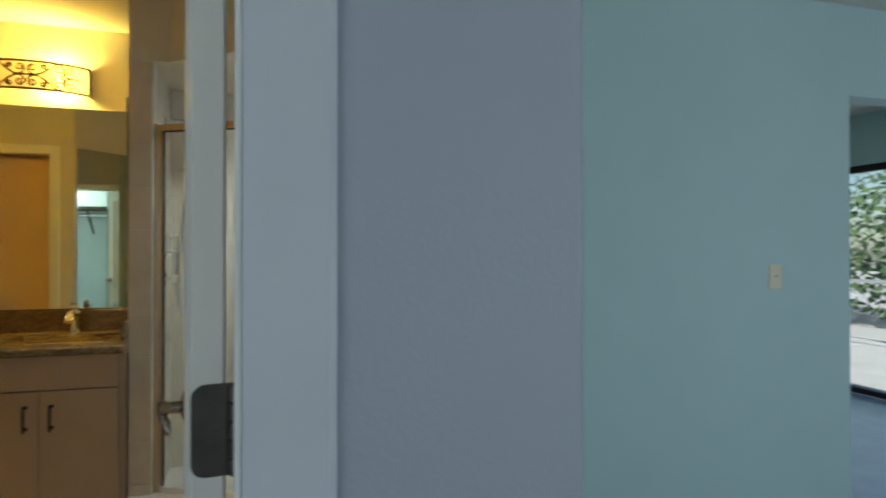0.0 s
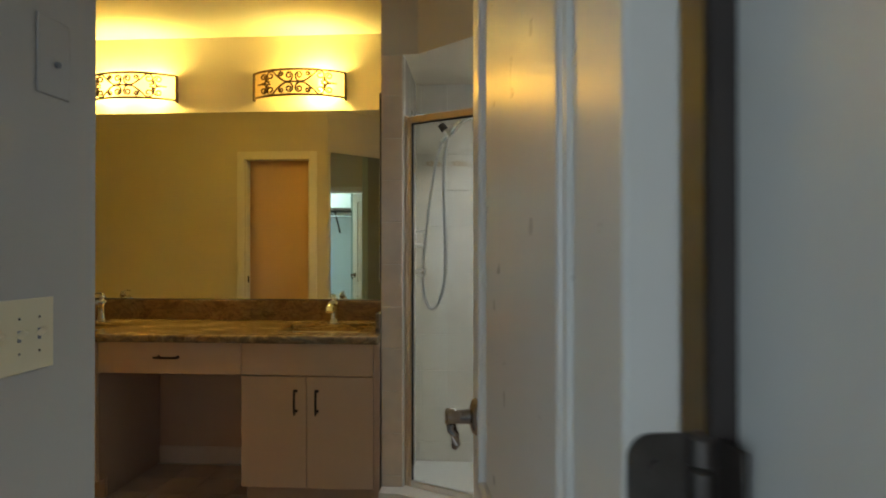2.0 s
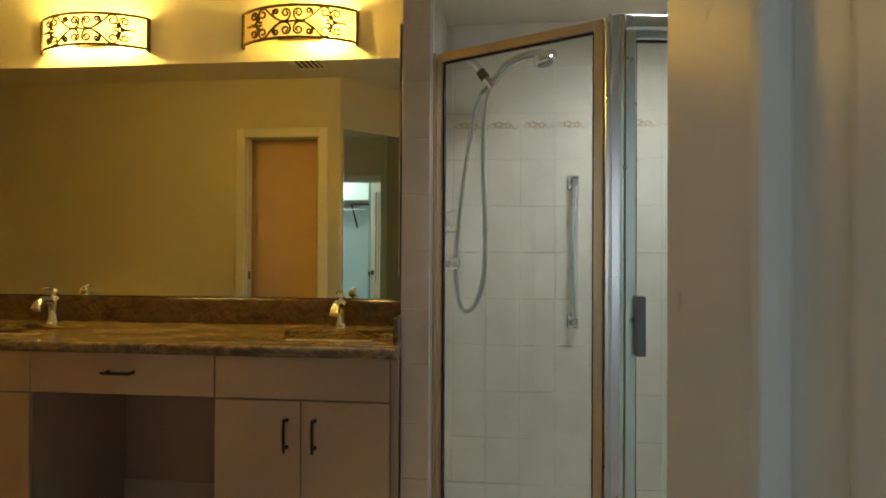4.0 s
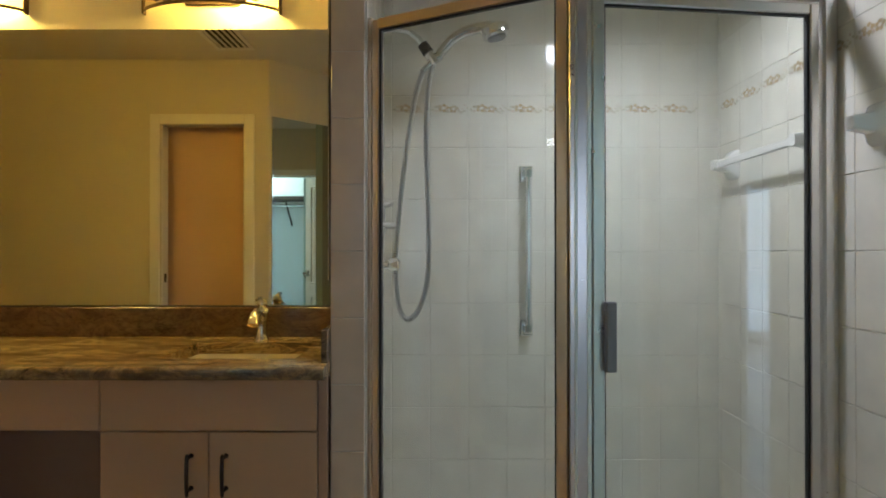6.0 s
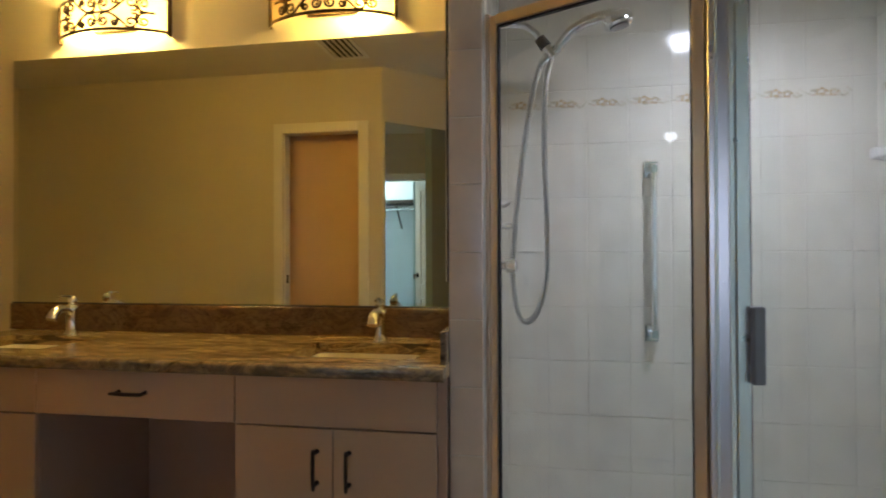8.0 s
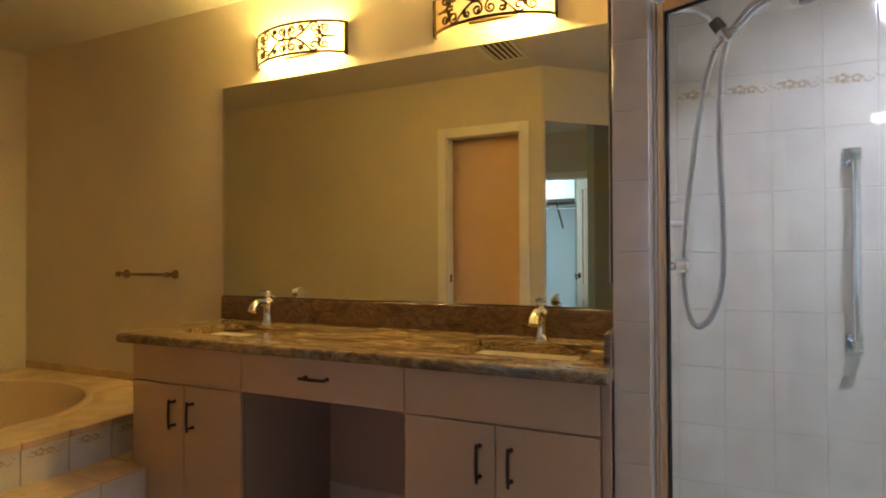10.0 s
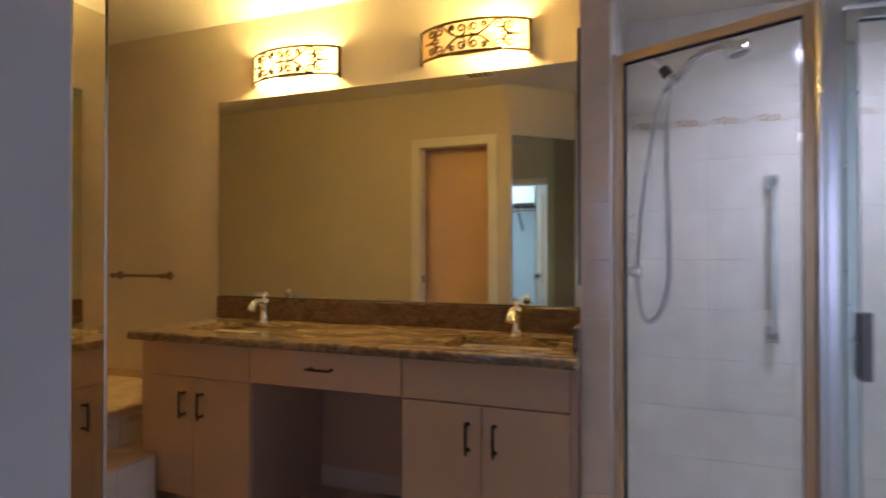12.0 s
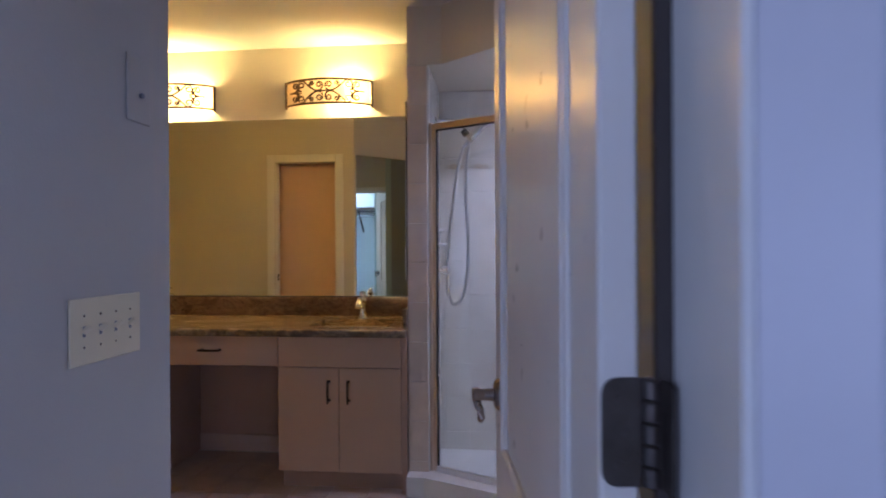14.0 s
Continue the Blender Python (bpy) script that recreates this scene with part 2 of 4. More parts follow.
def tube(bm, pts, r, segs=8, close=False):
    """A round bar along points; r is one radius or one for each point."""
    pts = [Vector(p) for p in pts]
    n = len(pts)
    rings = []
    up = Vector((0.31, 0.17, 0.93)).normalized()
    for k, p in enumerate(pts):
        a = pts[k - 1] if k or close else pts[k]
        c = pts[(k + 1) % n] if k < n - 1 or close else pts[k]
        d = (c - a).normalized()
        u = d.cross(up)
        if u.length < 1e-4:
            u = d.cross(Vector((1, 0, 0)))
        u.normalize()
        v = d.cross(u)
        rad = r[k] if isinstance(r, (list, tuple)) else r
        rings.append([bm.verts.new(p + rad * (math.cos(6.28318 * s / segs) * u + math.sin(6.28318 * s / segs) * v)) for s in range(segs)])
    for k in range(n if close else n - 1):
        a, c = rings[k], rings[(k + 1) % n]
        for s in range(segs):
            bm.faces.new((a[s], a[(s + 1) % segs], c[(s + 1) % segs], c[s]))
    if not close:
        bm.faces.new(rings[0][::-1])
        bm.faces.new(rings[-1])


def lathe(bm, profile, origin=(0, 0, 0), axis="z", segs=20):
    """Turns (radius, height) pairs about an axis."""
    o = Vector(origin)
    ring = []
    for r, h in profile:
        row = []
        for s in range(segs):
            a = 6.28318 * s / segs
            p = (r * math.cos(a), r * math.sin(a), h)
            q = {"z": p, "y": (p[0], p[2], p[1]), "x": (p[2], p[0], p[1])}[axis]
            row.append(bm.verts.new(o + Vector(q)))
        ring.append(row)
    for a, c in zip(ring, ring[1:]):
        for s in range(segs):
            bm.faces.new((a[s], a[(s + 1) % segs], c[(s + 1) % segs], c[s]))
    bm.faces.new(ring[0][::-1])
    bm.faces.new(ring[-1])


def prism(outline, z0, z1):
    """An upright solid over a plan outline."""
    bm = bmesh.new()
    lo = [bm.verts.new((x, y, z0)) for x, y in outline]
    hi = [bm.verts.new((x, y, z1)) for x, y in outline]
    n = len(outline)
    bm.faces.new(lo[::-1])
    bm.faces.new(hi)
    for k in range(n):
        bm.faces.new((lo[k], lo[(k + 1) % n], hi[(k + 1) % n], hi[k]))
    return bm


def finish(bm, name, material, smooth=False):
    bmesh.ops.recalc_face_normals(bm, faces=bm.faces)
    me = bpy.data.meshes.new(name)
    bm.to_mesh(me)
    bm.free()
    me.materials.append(material)
    if smooth:
        me.shade_smooth()
        me.set_sharp_from_angle(angle=radians(40))
    return me


def part(name, bm, material, parent, label="", smooth=False):
    ob = new(name, finish(bm, name, material, smooth))
    ob.parent = parent
    if label:
        ob["label"] = label
    return ob


def thing(name, label, category, at=None, group="", kind=""):
    ob = new(name)
    if at is not None:
        ob.matrix_basis = at if isinstance(at, Matrix) else Matrix.Translation(at)
    return tagged(ob, label, category, group, kind)


def structure(name, bm, material, label, category, smooth=False):
    return tagged(new(name, finish(bm, name, material, smooth)), label, category, kind="structure")


# ---- the setting ----
CEIL = 2.51
WALL_Y = 3.735
wall_north = structure("wall_north", boxes((-4.4, 1.03, WALL_Y, WALL_Y + 0.12, -0.1, CEIL)), wall_paint_warm_lit, "bathroom wall behind the vanity, its paint warmed for lamplight", "wall")
wall_west = structure("wall_west", boxes((-4.52, -4.4, 1.0, WALL_Y + 0.12, -0.1, CEIL)), wall_paint_warm_lit, "wall beyond the bathtub, its paint warmed for reflected light", "wall")
wall_opposite = structure("wall_opposite", boxes((-4.4, -2.143, 1.91, 2.0, 0, CEIL), (-1.562, -1.41, 1.91, 2.0, 0, CEIL), (-2.143, -1.562, 1.91, 2.0, 2.06, CEIL)), wall_paint, "cream painted wall with a doorway to the toilet room", "wall")
wall_diagonal = structure("wall_diagonal", prism([(-0.967, 1.570), (-1.397, 2.0), (-1.409, 2.0), (-1.409, 1.92), (-1.00, 1.50)], 0, CEIL), wall_paint, "angled wall that carries a tall mirror", "wall")
wall_hall = structure("wall_hall", prism([(-0.945, 0.535), (-0.845, 0.535), (-0.845, 1.515), (-0.851, 1.522), (-0.966, 1.571), (-1.00, 1.50), (-0.945, 1.44)], 0, CEIL), wall_paint_dim, "wall beside the bathroom entrance, its paint darkened for weak light", "wall")
wall_entry = structure("wall_entry", boxes((-1.2, -0.78, 0.535, 0.655, 0, CEIL), (0.105, 0.378, 0.535, 0.655, 0, CEIL), (-0.78, 0.105, 0.535, 0.655, 2.06, CEIL)), bedroom_paint_dim, "bedroom wall with the bathroom doorway, paint dimmed against daylight", "wall")
bm = bmesh.new()
lathe(bm, [(0.010, 0), (0.010, CEIL)], (0.378, 0.545, 0), "z", 32)
structure("bullnose_corner", bm, bedroom_paint_dim, "rounded plaster corner of the bedroom wall", "wall", True)
wall_return = structure("wall_return", boxes((0.3785, 0.388, 0.545, 0.6555, 0, CEIL), (0.27, 0.388, 0.6555, 1.98, 0, CEIL)), bedroom_paint_dim, "return wall, its paint dimmed against daylight", "wall")
structure("wall_bedroom", boxes((1.36, 2.89, 2.30, 2.42, 0, CEIL)), teal_paint, "pale teal bedroom wall with a light switch", "wall")
structure("wall_bedroom_stub", boxes((0.388, 1.03, 1.95, 2.07, 0, CEIL)), teal_paint, "short pale teal wall beside the passage", "wall")
# Added lintel: covers part of the bedroom ceiling that would show too bright.
structure("added_lintel", boxes((2.89, 5.2, 2.30, 2.42, 2.06, CEIL)), teal_paint, "pale teal lintel added to cover the bright ceiling", "wall")
wall_bedroom_side = structure("wall_bedroom_side", boxes((2.77, 2.89, 2.42, 5.2, 0, CEIL)), teal_paint, "pale teal side wall of the bedroom", "wall")
wall_east = structure("wall_east", boxes((0.905, 1.025, 1.98, 2.09, 0, CEIL), (0.905, 1.025, 2.80, WALL_Y + 0.12, 0, CEIL), (0.905, 1.025, 2.09, 2.80, 2.0, CEIL)), wall_paint, "painted and tiled wall with the closet doorway", "wall")
# Back wall set close behind the doorway so the vanity lamps brighten it.
structure("wall_doorway_back", boxes((-2.30, -1.51, 1.74, 1.80, 0, CEIL), (-2.30, -2.25, 1.80, 1.91, 0, CEIL), (-1.56, -1.51, 1.80, 1.91, 0, CEIL)), peach_paint, "peach painted walls set shallow behind the doorway to catch lamplight", "wall")
structure("wall_closet", boxes((1.025, 2.77, 3.74, 3.86, 0, CEIL), (2.318, 2.329, 2.421, 3.74, 0, CEIL), (1.026, 1.036, 2.802, 3.74, 0, CEIL), (1.45, 2.318, 2.4202, 2.43, 0, CEIL)), closet_paint, "pale walls of the closet", "wall")
# The west opening is unseen, cut for the added lamp.
structure("wall_bedroom_west", boxes((-1.32, -1.2, -4.6, -2.65, 0, CEIL), (-1.32, -1.2, -0.85, 0.655, 0, CEIL), (-1.32, -1.2, -2.65, -0.85, 0, 0.65), (-1.32, -1.2, -2.65, -0.85, 2.05, CEIL)), teal_paint, "pale teal bedroom wall", "wall")
structure("wall_bedroom_south", boxes((-1.2, 1.40, -4.6, -4.48, 0, CEIL), (4.40, 5.2, -4.6, -4.48, 0, CEIL), (1.40, 4.40, -4.6, -4.48, 2.1, CEIL)), teal_paint, "unseen teal bedroom wall with an added wide glass door", "wall")
structure("wall_bedroom_east", boxes((5.2, 5.32, -4.6, -3.5, 0, CEIL), (5.2, 5.32, -1.0, 2.1, 0, CEIL), (5.2, 5.32, -3.5, -1.0, 2.06, CEIL), (5.2, 5.32, 4.7, 5.32, 0, CEIL), (5.2, 5.32, 2.1, 4.7, 2.06, CEIL)), teal_paint, "pale teal bedroom wall with two sliding doors", "wall")
structure("wall_bedroom_north", boxes((2.26, 5.2, 5.2, 5.32, 0, CEIL)), teal_paint, "pale teal bedroom wall", "wall")
ceiling = structure("ceiling", boxes((-4.52, 5.32, -4.6, 5.32, CEIL, CEIL + 0.1)), ceiling_paint, "cream textured plaster ceiling", "ceiling")
bath_floor = structure("floor", boxes((-4.4, 1.03, 0.6, WALL_Y, -0.1, -0.006), (-4.4, -1.2, 0.5, 0.6, -0.1, -0.006)), grout, "tiled bathroom floor with beige grout", "floor")
structure("floor_bedroom", boxes((-1.2, 5.2, -4.48, 0.6, -0.1, 0), (1.03, 5.2, 0.6, 5.2, -0.1, 0), (0.388, 1.03, 0.6, 1.95, -0.1, 0.001)), bedroom_floor, "cool grey bedroom floor", "floor")
structure("ground", boxes((-60, 60, -60, 60, -0.4, -0.12)), deck_concrete, "pale concrete pool deck outside", "ground")

# shower partition and the lowered ceiling over the shower
PIL_X0, PIL_X1, PIL_Y = -0.54, -0.435, 3.212
structure("wall_partition", boxes((PIL_X0, PIL_X1, PIL_Y, WALL_Y, 0, CEIL)), wall_paint, "partition wall between vanity and shower", "wall")
P_LEFT, P_MID, P_RIGHT = Vector((-0.43, 3.245)), Vector((0.170, 2.938)), Vector((0.905, 3.03))
structure("shower_soffit", prism([(-0.54, 3.20), (-0.36, 3.20), (-0.04, 2.94), (0.905, 2.94), (0.905, WALL_Y), (-0.54, WALL_Y)], 2.205, CEIL), wall_paint, "lowered plaster ceiling over the shower", "ceiling")

# ---- doors, trim ----
def casing(name, specs, parent_label, paint=white_trim):
    return structure(name, boxes(*specs, bev=0.006, seg=2), paint, parent_label, "door trim")


structure("trim_jamb", prism([(0.091, 0.69), (0.0815, 0.523), (0.0865, 0.5175), (0.0865, 0.5345), (0.1045, 0.5345), (0.1045, 0.69)], 0, 2.06), white_trim, "white painted bevelled jamb of the bathroom doorway", "door trim")
structure("trim_jamb_casing", prism([(0.0872, 0.517), (0.152, 0.517), (0.158, 0.521), (0.158, 0.5345), (0.0872, 0.5345)], 0, 2.06), white_trim_dimmed, "white casing beside the bathroom doorway, colour dimmed for weaker light", "door trim")
# Added strip: paints the shaded gap between door and jamb.
structure("trim_gap_shade", boxes((0.077, 0.1045, 0.6905, 0.702, 0, 2.06)), gap_shade, "dark strip along the door jamb, painted as shade in the gap", "door trim")
casing("trim_entry", ((-0.853, -0.78, 0.517, 0.535, 0, 2.125), (-0.78, 0.158, 0.517, 0.535, 2.0605, 2.125), (-0.80, -0.78, 0.535, 0.655, 0, 2.06), (-0.78, 0.075, 0.535, 0.655, 2.04, 2.06)), "white painted casing of the bathroom doorway, colour dimmed for weaker light", white_trim_dimmed)
casing("trim_closet", ((0.887, 0.905, 2.02, 2.09, 0, 2.066), (0.887, 0.905, 2.09, 2.80, 2.0, 2.066)), "white painted casing of the closet doorway")
casing("trim_toilet_room", ((-2.213, -2.143, 2.0, 2.018, 0, 2.131), (-1.562, -1.492, 2.0, 2.018, 0, 2.131), (-2.143, -1.562, 2.0, 2.018, 2.06, 2.131), (-2.143, -2.130, 1.91, 2.0, 0, 2.058), (-1.575, -1.562, 1.91, 2.0, 0, 2.058)), "white painted casing of the toilet room doorway")


def panel_door(width, height, name, label, at, panels):
    """Hinge edge at x = 0; leaf along +x; the handle side stands at the far end."""
    d = thing(name, label, "door", at)
    T = 0.035
    st = 0.115
    bm = boxes((0, st, -T / 2, T / 2, 0.01, height), (width - st, width, -T / 2, T / 2, 0.01, height), bev=0.003)
    zs = [0.01] + [z for p in panels for z in p] + [height]
    for z0, z1 in zip(zs[::2], zs[1::2]):
        box_into(bm, st, width - st, -T / 2, T / 2, z0, z1)
    part("frame", bm, door_paint, d)
    for z0, z1 in panels:
        bm = boxes((st, width - st, -0.008, 0.008, z0, z1))
        part("panel", bm, door_paint, d)
        bm = boxes((st + 0.05, width - st - 0.05, -0.0145, 0.0145, z0 + 0.05, z1 - 0.05), bev=0.006, seg=2)
        part("raised_field", bm, door_paint, d)
        bm = bmesh.new()
        for s in (-1, 1):
            y = s * (T / 2 - 0.004)
            for a, c in (((st, y, z0), (st, y, z1)), ((width - st, y, z0), (width - st, y, z1)), ((st, y, z0), (width - st, y, z0)), ((st, y, z1), (width - st, y, z1))):
                tube(bm, (a, c), 0.009, 8)
        part("moulding", bm, door_paint, d, smooth=True)
    return d


def lever(parent, x, z, side, toward):
    """A chrome lever with a round rose; side: the face it stands on."""
    y = side * 0.0175
    bm = bmesh.new()
    lathe(bm, [(0.034, 0), (0.034, side * 0.003), (0.029, side * 0.009), (0.017, side * 0.013)], (x, y, z), "y", 20)
    h = part("lever_handle", bm, nickel, parent, "brushed metal lever handle hanging down", True)
    bm = bmesh.new()
    lathe(bm, [(0.0135, side * 0.012), (0.0125, side * 0.030), (0.0125, side * 0.038), (0.016, side * 0.043), (0.016, side * 0.054), (0.011, side * 0.058)], (x, y, z), "y", 16)
    part("neck", bm, nickel, h, smooth=True)
    bm = bmesh.new()
    pts = [(x, y + side * 0.048, z - 0.008), (x + toward * 0.002, y + side * 0.046, z - 0.022), (x + toward * 0.006, y + side * 0.040, z - 0.032), (x + toward * 0.008, y + side * 0.039, z - 0.048), (x + toward * 0.006, y + side * 0.042, z - 0.054)]
    tube(bm, pts, [0.011, 0.0095, 0.0080, 0.0085, 0.006], 10)
    part("lever", bm, nickel, h, smooth=True)


def hinge(parent, z):
    bm = bmesh.new()
    R = 0.014
    out = []
    y0, y1, z0, z1 = -0.016, 0.0225, z - 0.047, z + 0.047
    flip = -1
    for cy, cz, a0 in ((y0 + R, z1 - R, 90), (y0 + R, z0 + R, 180)):
        for k in range(6):
            a = radians(a0 + 18 * k)
            out.append((cy + R * math.cos(a), cz + R * math.sin(a)))
    out += [(y1, z0), (y1, z1)]
    lo = [bm.verts.new((-0.0025, flip * y, zz)) for y, zz in out]
    hi = [bm.verts.new((0.0005, flip * y, zz)) for y, zz in out]
    bm.faces.new(lo)
    bm.faces.new(hi[::-1])
    for k in range(len(out)):
        bm.faces.new((lo[k], lo[(k + 1) % len(out)], hi[(k + 1) % len(out)], hi[k]))
    h = part("hinge", bm, hinge_metal, parent, "dark steel butt hinge")
    for k in range(5):
        bm = bmesh.new()
        lathe(bm, [(0.0070, 0), (0.0090, 0.002), (0.0090, 0.0165), (0.0070, 0.0184)], (-0.003, -0.027, z - 0.047 + 0.0188 * k), "z", 14)
        part("knuckle", bm, hinge_metal, h, smooth=True)
    part("jamb_leaf", boxes((-0.036, -0.006, -0.0355, -0.0325, z - 0.047, z + 0.047), bev=0.001), hinge_metal, h)
    for dy, dz in ((0.0, 0.028), (0.006, 0.0), (0.0, -0.028)):
        bm = bmesh.new()
        lathe(bm, [(0.0042, -0.0035), (0.0042, -0.002), (0.002, -0.002)], (0, -dy, z + dz), "x", 10)
        part("screw", bm, hinge_metal, h, smooth=True)


def frame_pose(origin, far, z=0.0):
    """A pose whose x axis runs from origin to far in the plan."""
    a = math.atan2(far[1] - origin[1], far[0] - origin[0])
    return Matrix.Translation((origin[0], origin[1], z)) @ Matrix.Rotation(a, 4, "Z")


entry_door = panel_door(0.80, 2.03, "door_1", "open white panelled bathroom door with a lever handle", frame_pose((0.047, 0.697), (-0.050, 1.487)), [(0.22, 0.68), (0.84, 1.90)])
entry_door["kind"] = "structure"
lever(entry_door, 0.74, 0.943, 1, -1)
lever(entry_door, 0.74, 0.943, -1, -1)
for hz in (0.25, 1.092, 1.82):
    hinge(entry_door, hz)
closet_door = panel_door(0.345, 2.03, "door_2", "open narrow white panelled closet door with lever handles", frame_pose((0.955, 2.112), (1.20, 2.338)), [(0.22, 0.68), (0.84, 1.90)])
closet_door["kind"] = "structure"
for side in (1, -1):
    lever(closet_door, 0.295, 0.943, side, -1)


# ---- vanity ----
FRONT = 3.155


def extrude_x(profile, x0, x1):
    """A bar along x from a (y, z) profile."""
    bm = bmesh.new()
    a = [bm.verts.new((x0, y, z)) for y, z in profile]
    b = [bm.verts.new((x1, y, z)) for y, z in profile]
    n = len(profile)
    bm.faces.new(a[::-1])
    bm.faces.new(b)
    for k in range(n):
        bm.faces.new((a[k], a[(k + 1) % n], b[(k + 1) % n], b[k]))
    return bm


def pull(parent, x, y, z, upright):
    """A bronze bar pull, 0.12 m long, with flared feet."""
    bm = bmesh.new()
    L = 0.062
    ax = Vector((0, 0, 1)) if upright else Vector((1, 0, 0))
    c = Vector((x, y, z))
    out = Vector((0, -1, 0))
    tube(bm, [c + ax * (L * k) + out * (0.030 + 0.004 * (1 - k * k)) for k in (-1.0, -0.9, -0.5, 0, 0.5, 0.9, 1.0)], [0.0035, 0.0055, 0.0058, 0.006, 0.0058, 0.0055, 0.0035], 8)
    for k in (-0.78, 0.78):
        tube(bm, [c + ax * (L * k), c + ax * (L * k) + out * 0.006, c + ax * (L * k) + out * 0.030], [0.008, 0.0055, 0.0048], 8)
    return part("handle", bm, bronze, parent, "dark bronze bar pull", True)


def vanity_cabinet(x0, x1, label):
    c = thing("vanity_cabinet", label, "cabinet", (0, 0, 0), "vanity cabinets")
    back = WALL_Y - 0.002
    for a in (x0, x1 - 0.018):
        part("side_panel", boxes((a, a + 0.018, FRONT + 0.021, back, 0.10, 0.805), (a, a + 0.018, FRONT + 0.085, back, 0, 0.0995)), laminate_shaded, c)
    part("bottom_panel", boxes((x0 + 0.018, x1 - 0.018, FRONT + 0.021, back, 0.10, 0.118)), laminate_shaded, c)
    part("back_panel", boxes((x0 + 0.018, x1 - 0.018, back - 0.012, back, 0.118, 0.60)), laminate_shaded, c)
    part("toe_kick", boxes((x0 + 0.004, x1 - 0.004, FRONT + 0.068, FRONT + 0.084, 0, 0.10)), laminate_shaded, c)
    mid = (x0 + x1) / 2
    part("false_drawer_front", boxes((x0 + 0.002, x1 - 0.002, FRONT, FRONT + 0.018, 0.645, 0.803), bev=0.0015), laminate, c)
    for a, b, hx in ((x0 + 0.002, mid - 0.0015, mid - 0.052), (mid + 0.0015, x1 - 0.002, mid + 0.052)):
        d = part("cabinet_door", boxes((a, b, FRONT, FRONT + 0.018, 0.102, 0.640), bev=0.0015), laminate, c)
        pull(d, hx, FRONT, 0.522, True)
    return c


vanity_cabinet(-2.578, -1.951, "beige laminate vanity cabinet with two doors under the sink")
vanity_cabinet(-1.221, -0.569, "beige laminate vanity cabinet with two doors beside the shower")
filler = tagged(new("filler_strip", finish(boxes((-0.566, -0.541, FRONT + 0.004, FRONT + 0.02, 0.0, 0.805)), "filler_strip", laminate_shaded)), "narrow beige filler strip beside the vanity cabinet", "filler")
knee = thing("dressing_table", "beige laminate dressing table section with one drawer over open knee space", "dressing table", (0, 0, 0))
dr = part("drawer_front", boxes((-1.948, -1.224, FRONT, FRONT + 0.018, 0.645, 0.803), bev=0.0015), laminate, knee)
pull(dr, -1.586, FRONT, 0.728, False)
part("back_panel", boxes((-1.945, -1.227, WALL_Y - 0.012, WALL_Y - 0.001, 0.102, 0.645)), laminate_shaded, knee)
part("drawer_box", boxes((-1.945, -1.227, FRONT + 0.02, 3.60, 0.66, 0.79)), laminate_shaded, knee)
structure("baseboard", boxes((-1.95, -1.222, WALL_Y - 0.014, WALL_Y, 0, 0.10), (-0.845, -0.831, 0.70, 1.51, 0, 0.10), bev=0.004), baseboard_paint, "pale painted baseboard", "baseboard")


def rounded_rect(cx, cy, w, h, r, n=6):
    out = []
    for sx, sy, a0 in ((1, 1, 0), (-1, 1, 90), (-1, -1, 180), (1, -1, 270)):
        for k in range(n + 1):
            a = radians(a0 + 90 * k / n)
            out.append((cx + sx * (w / 2 - r) + r * math.cos(a), cy + sy * (h / 2 - r) + r * math.sin(a)))
    return out


def slab_with_holes(x0, x1, y0, y1, z0, z1, holes):
    """A slab whose rectangular holes are cut right through."""
    bm = bmesh.new()
    xs = sorted({x0, x1, *[h[0] for h in holes], *[h[1] for h in holes]})
    ys = sorted({y0, y1, *[h[2] for h in holes], *[h[3] for h in holes]})
    grid = {(x, y, z): bm.verts.new((x, y, z)) for x in xs for y in ys for z in (z0, z1)}

    def solid(i, j):
        if not (0 <= i < len(xs) - 1 and 0 <= j < len(ys) - 1):
            return False
        cx, cy = (xs[i] + xs[i + 1]) / 2, (ys[j] + ys[j + 1]) / 2
        return not any(h[0] < cx < h[1] and h[2] < cy < h[3] for h in holes)

    for i in range(len(xs) - 1):
        for j in range(len(ys) - 1):
            if not solid(i, j):
                continue
            a, b, c, d = (xs[i], ys[j]), (xs[i + 1], ys[j]), (xs[i + 1], ys[j + 1]), (xs[i], ys[j + 1])
            for z in (z0, z1):
                bm.faces.new([grid[(*p, z)] for p in (a, b, c, d)])
            for (p, q), (di, dj) in (((a, b), (0, -1)), ((b, c), (1, 0)), ((c, d), (0, 1)), ((d, a), (-1, 0))):
                if not solid(i + di, j + dj):
                    bm.faces.new((grid[(*p, z0)], grid[(*q, z0)], grid[(*q, z1)], grid[(*p, z1)]))
    return bm


SINKS = [(-2.235, 3.40), (-0.875, 3.40)]
top = thing("countertop", "polished brown and gold veined granite vanity countertop", "countertop", (0, 0, 0))
holes = [(cx - 0.215, cx + 0.215, cy - 0.155, cy + 0.155) for cx, cy in SINKS]
part("slab", slab_with_holes(-2.605, PIL_X0, 3.135, WALL_Y - 0.002, 0.806, 0.845, holes), granite, top)
nose = [(3.135, 0.806), (3.135, 0.845), (3.110, 0.845), (3.103, 0.843), (3.098, 0.838), (3.096, 0.830), (3.096, 0.818), (3.099, 0.811), (3.106, 0.806)]
part("rounded_edge", extrude_x(nose, -2.605, PIL_X0), granite_edge, top)
part("backsplash", boxes((-2.64, PIL_X0, WALL_Y - 0.022, WALL_Y - 0.001, 0.8455, 0.962), bev=0.002), granite_splash, top)
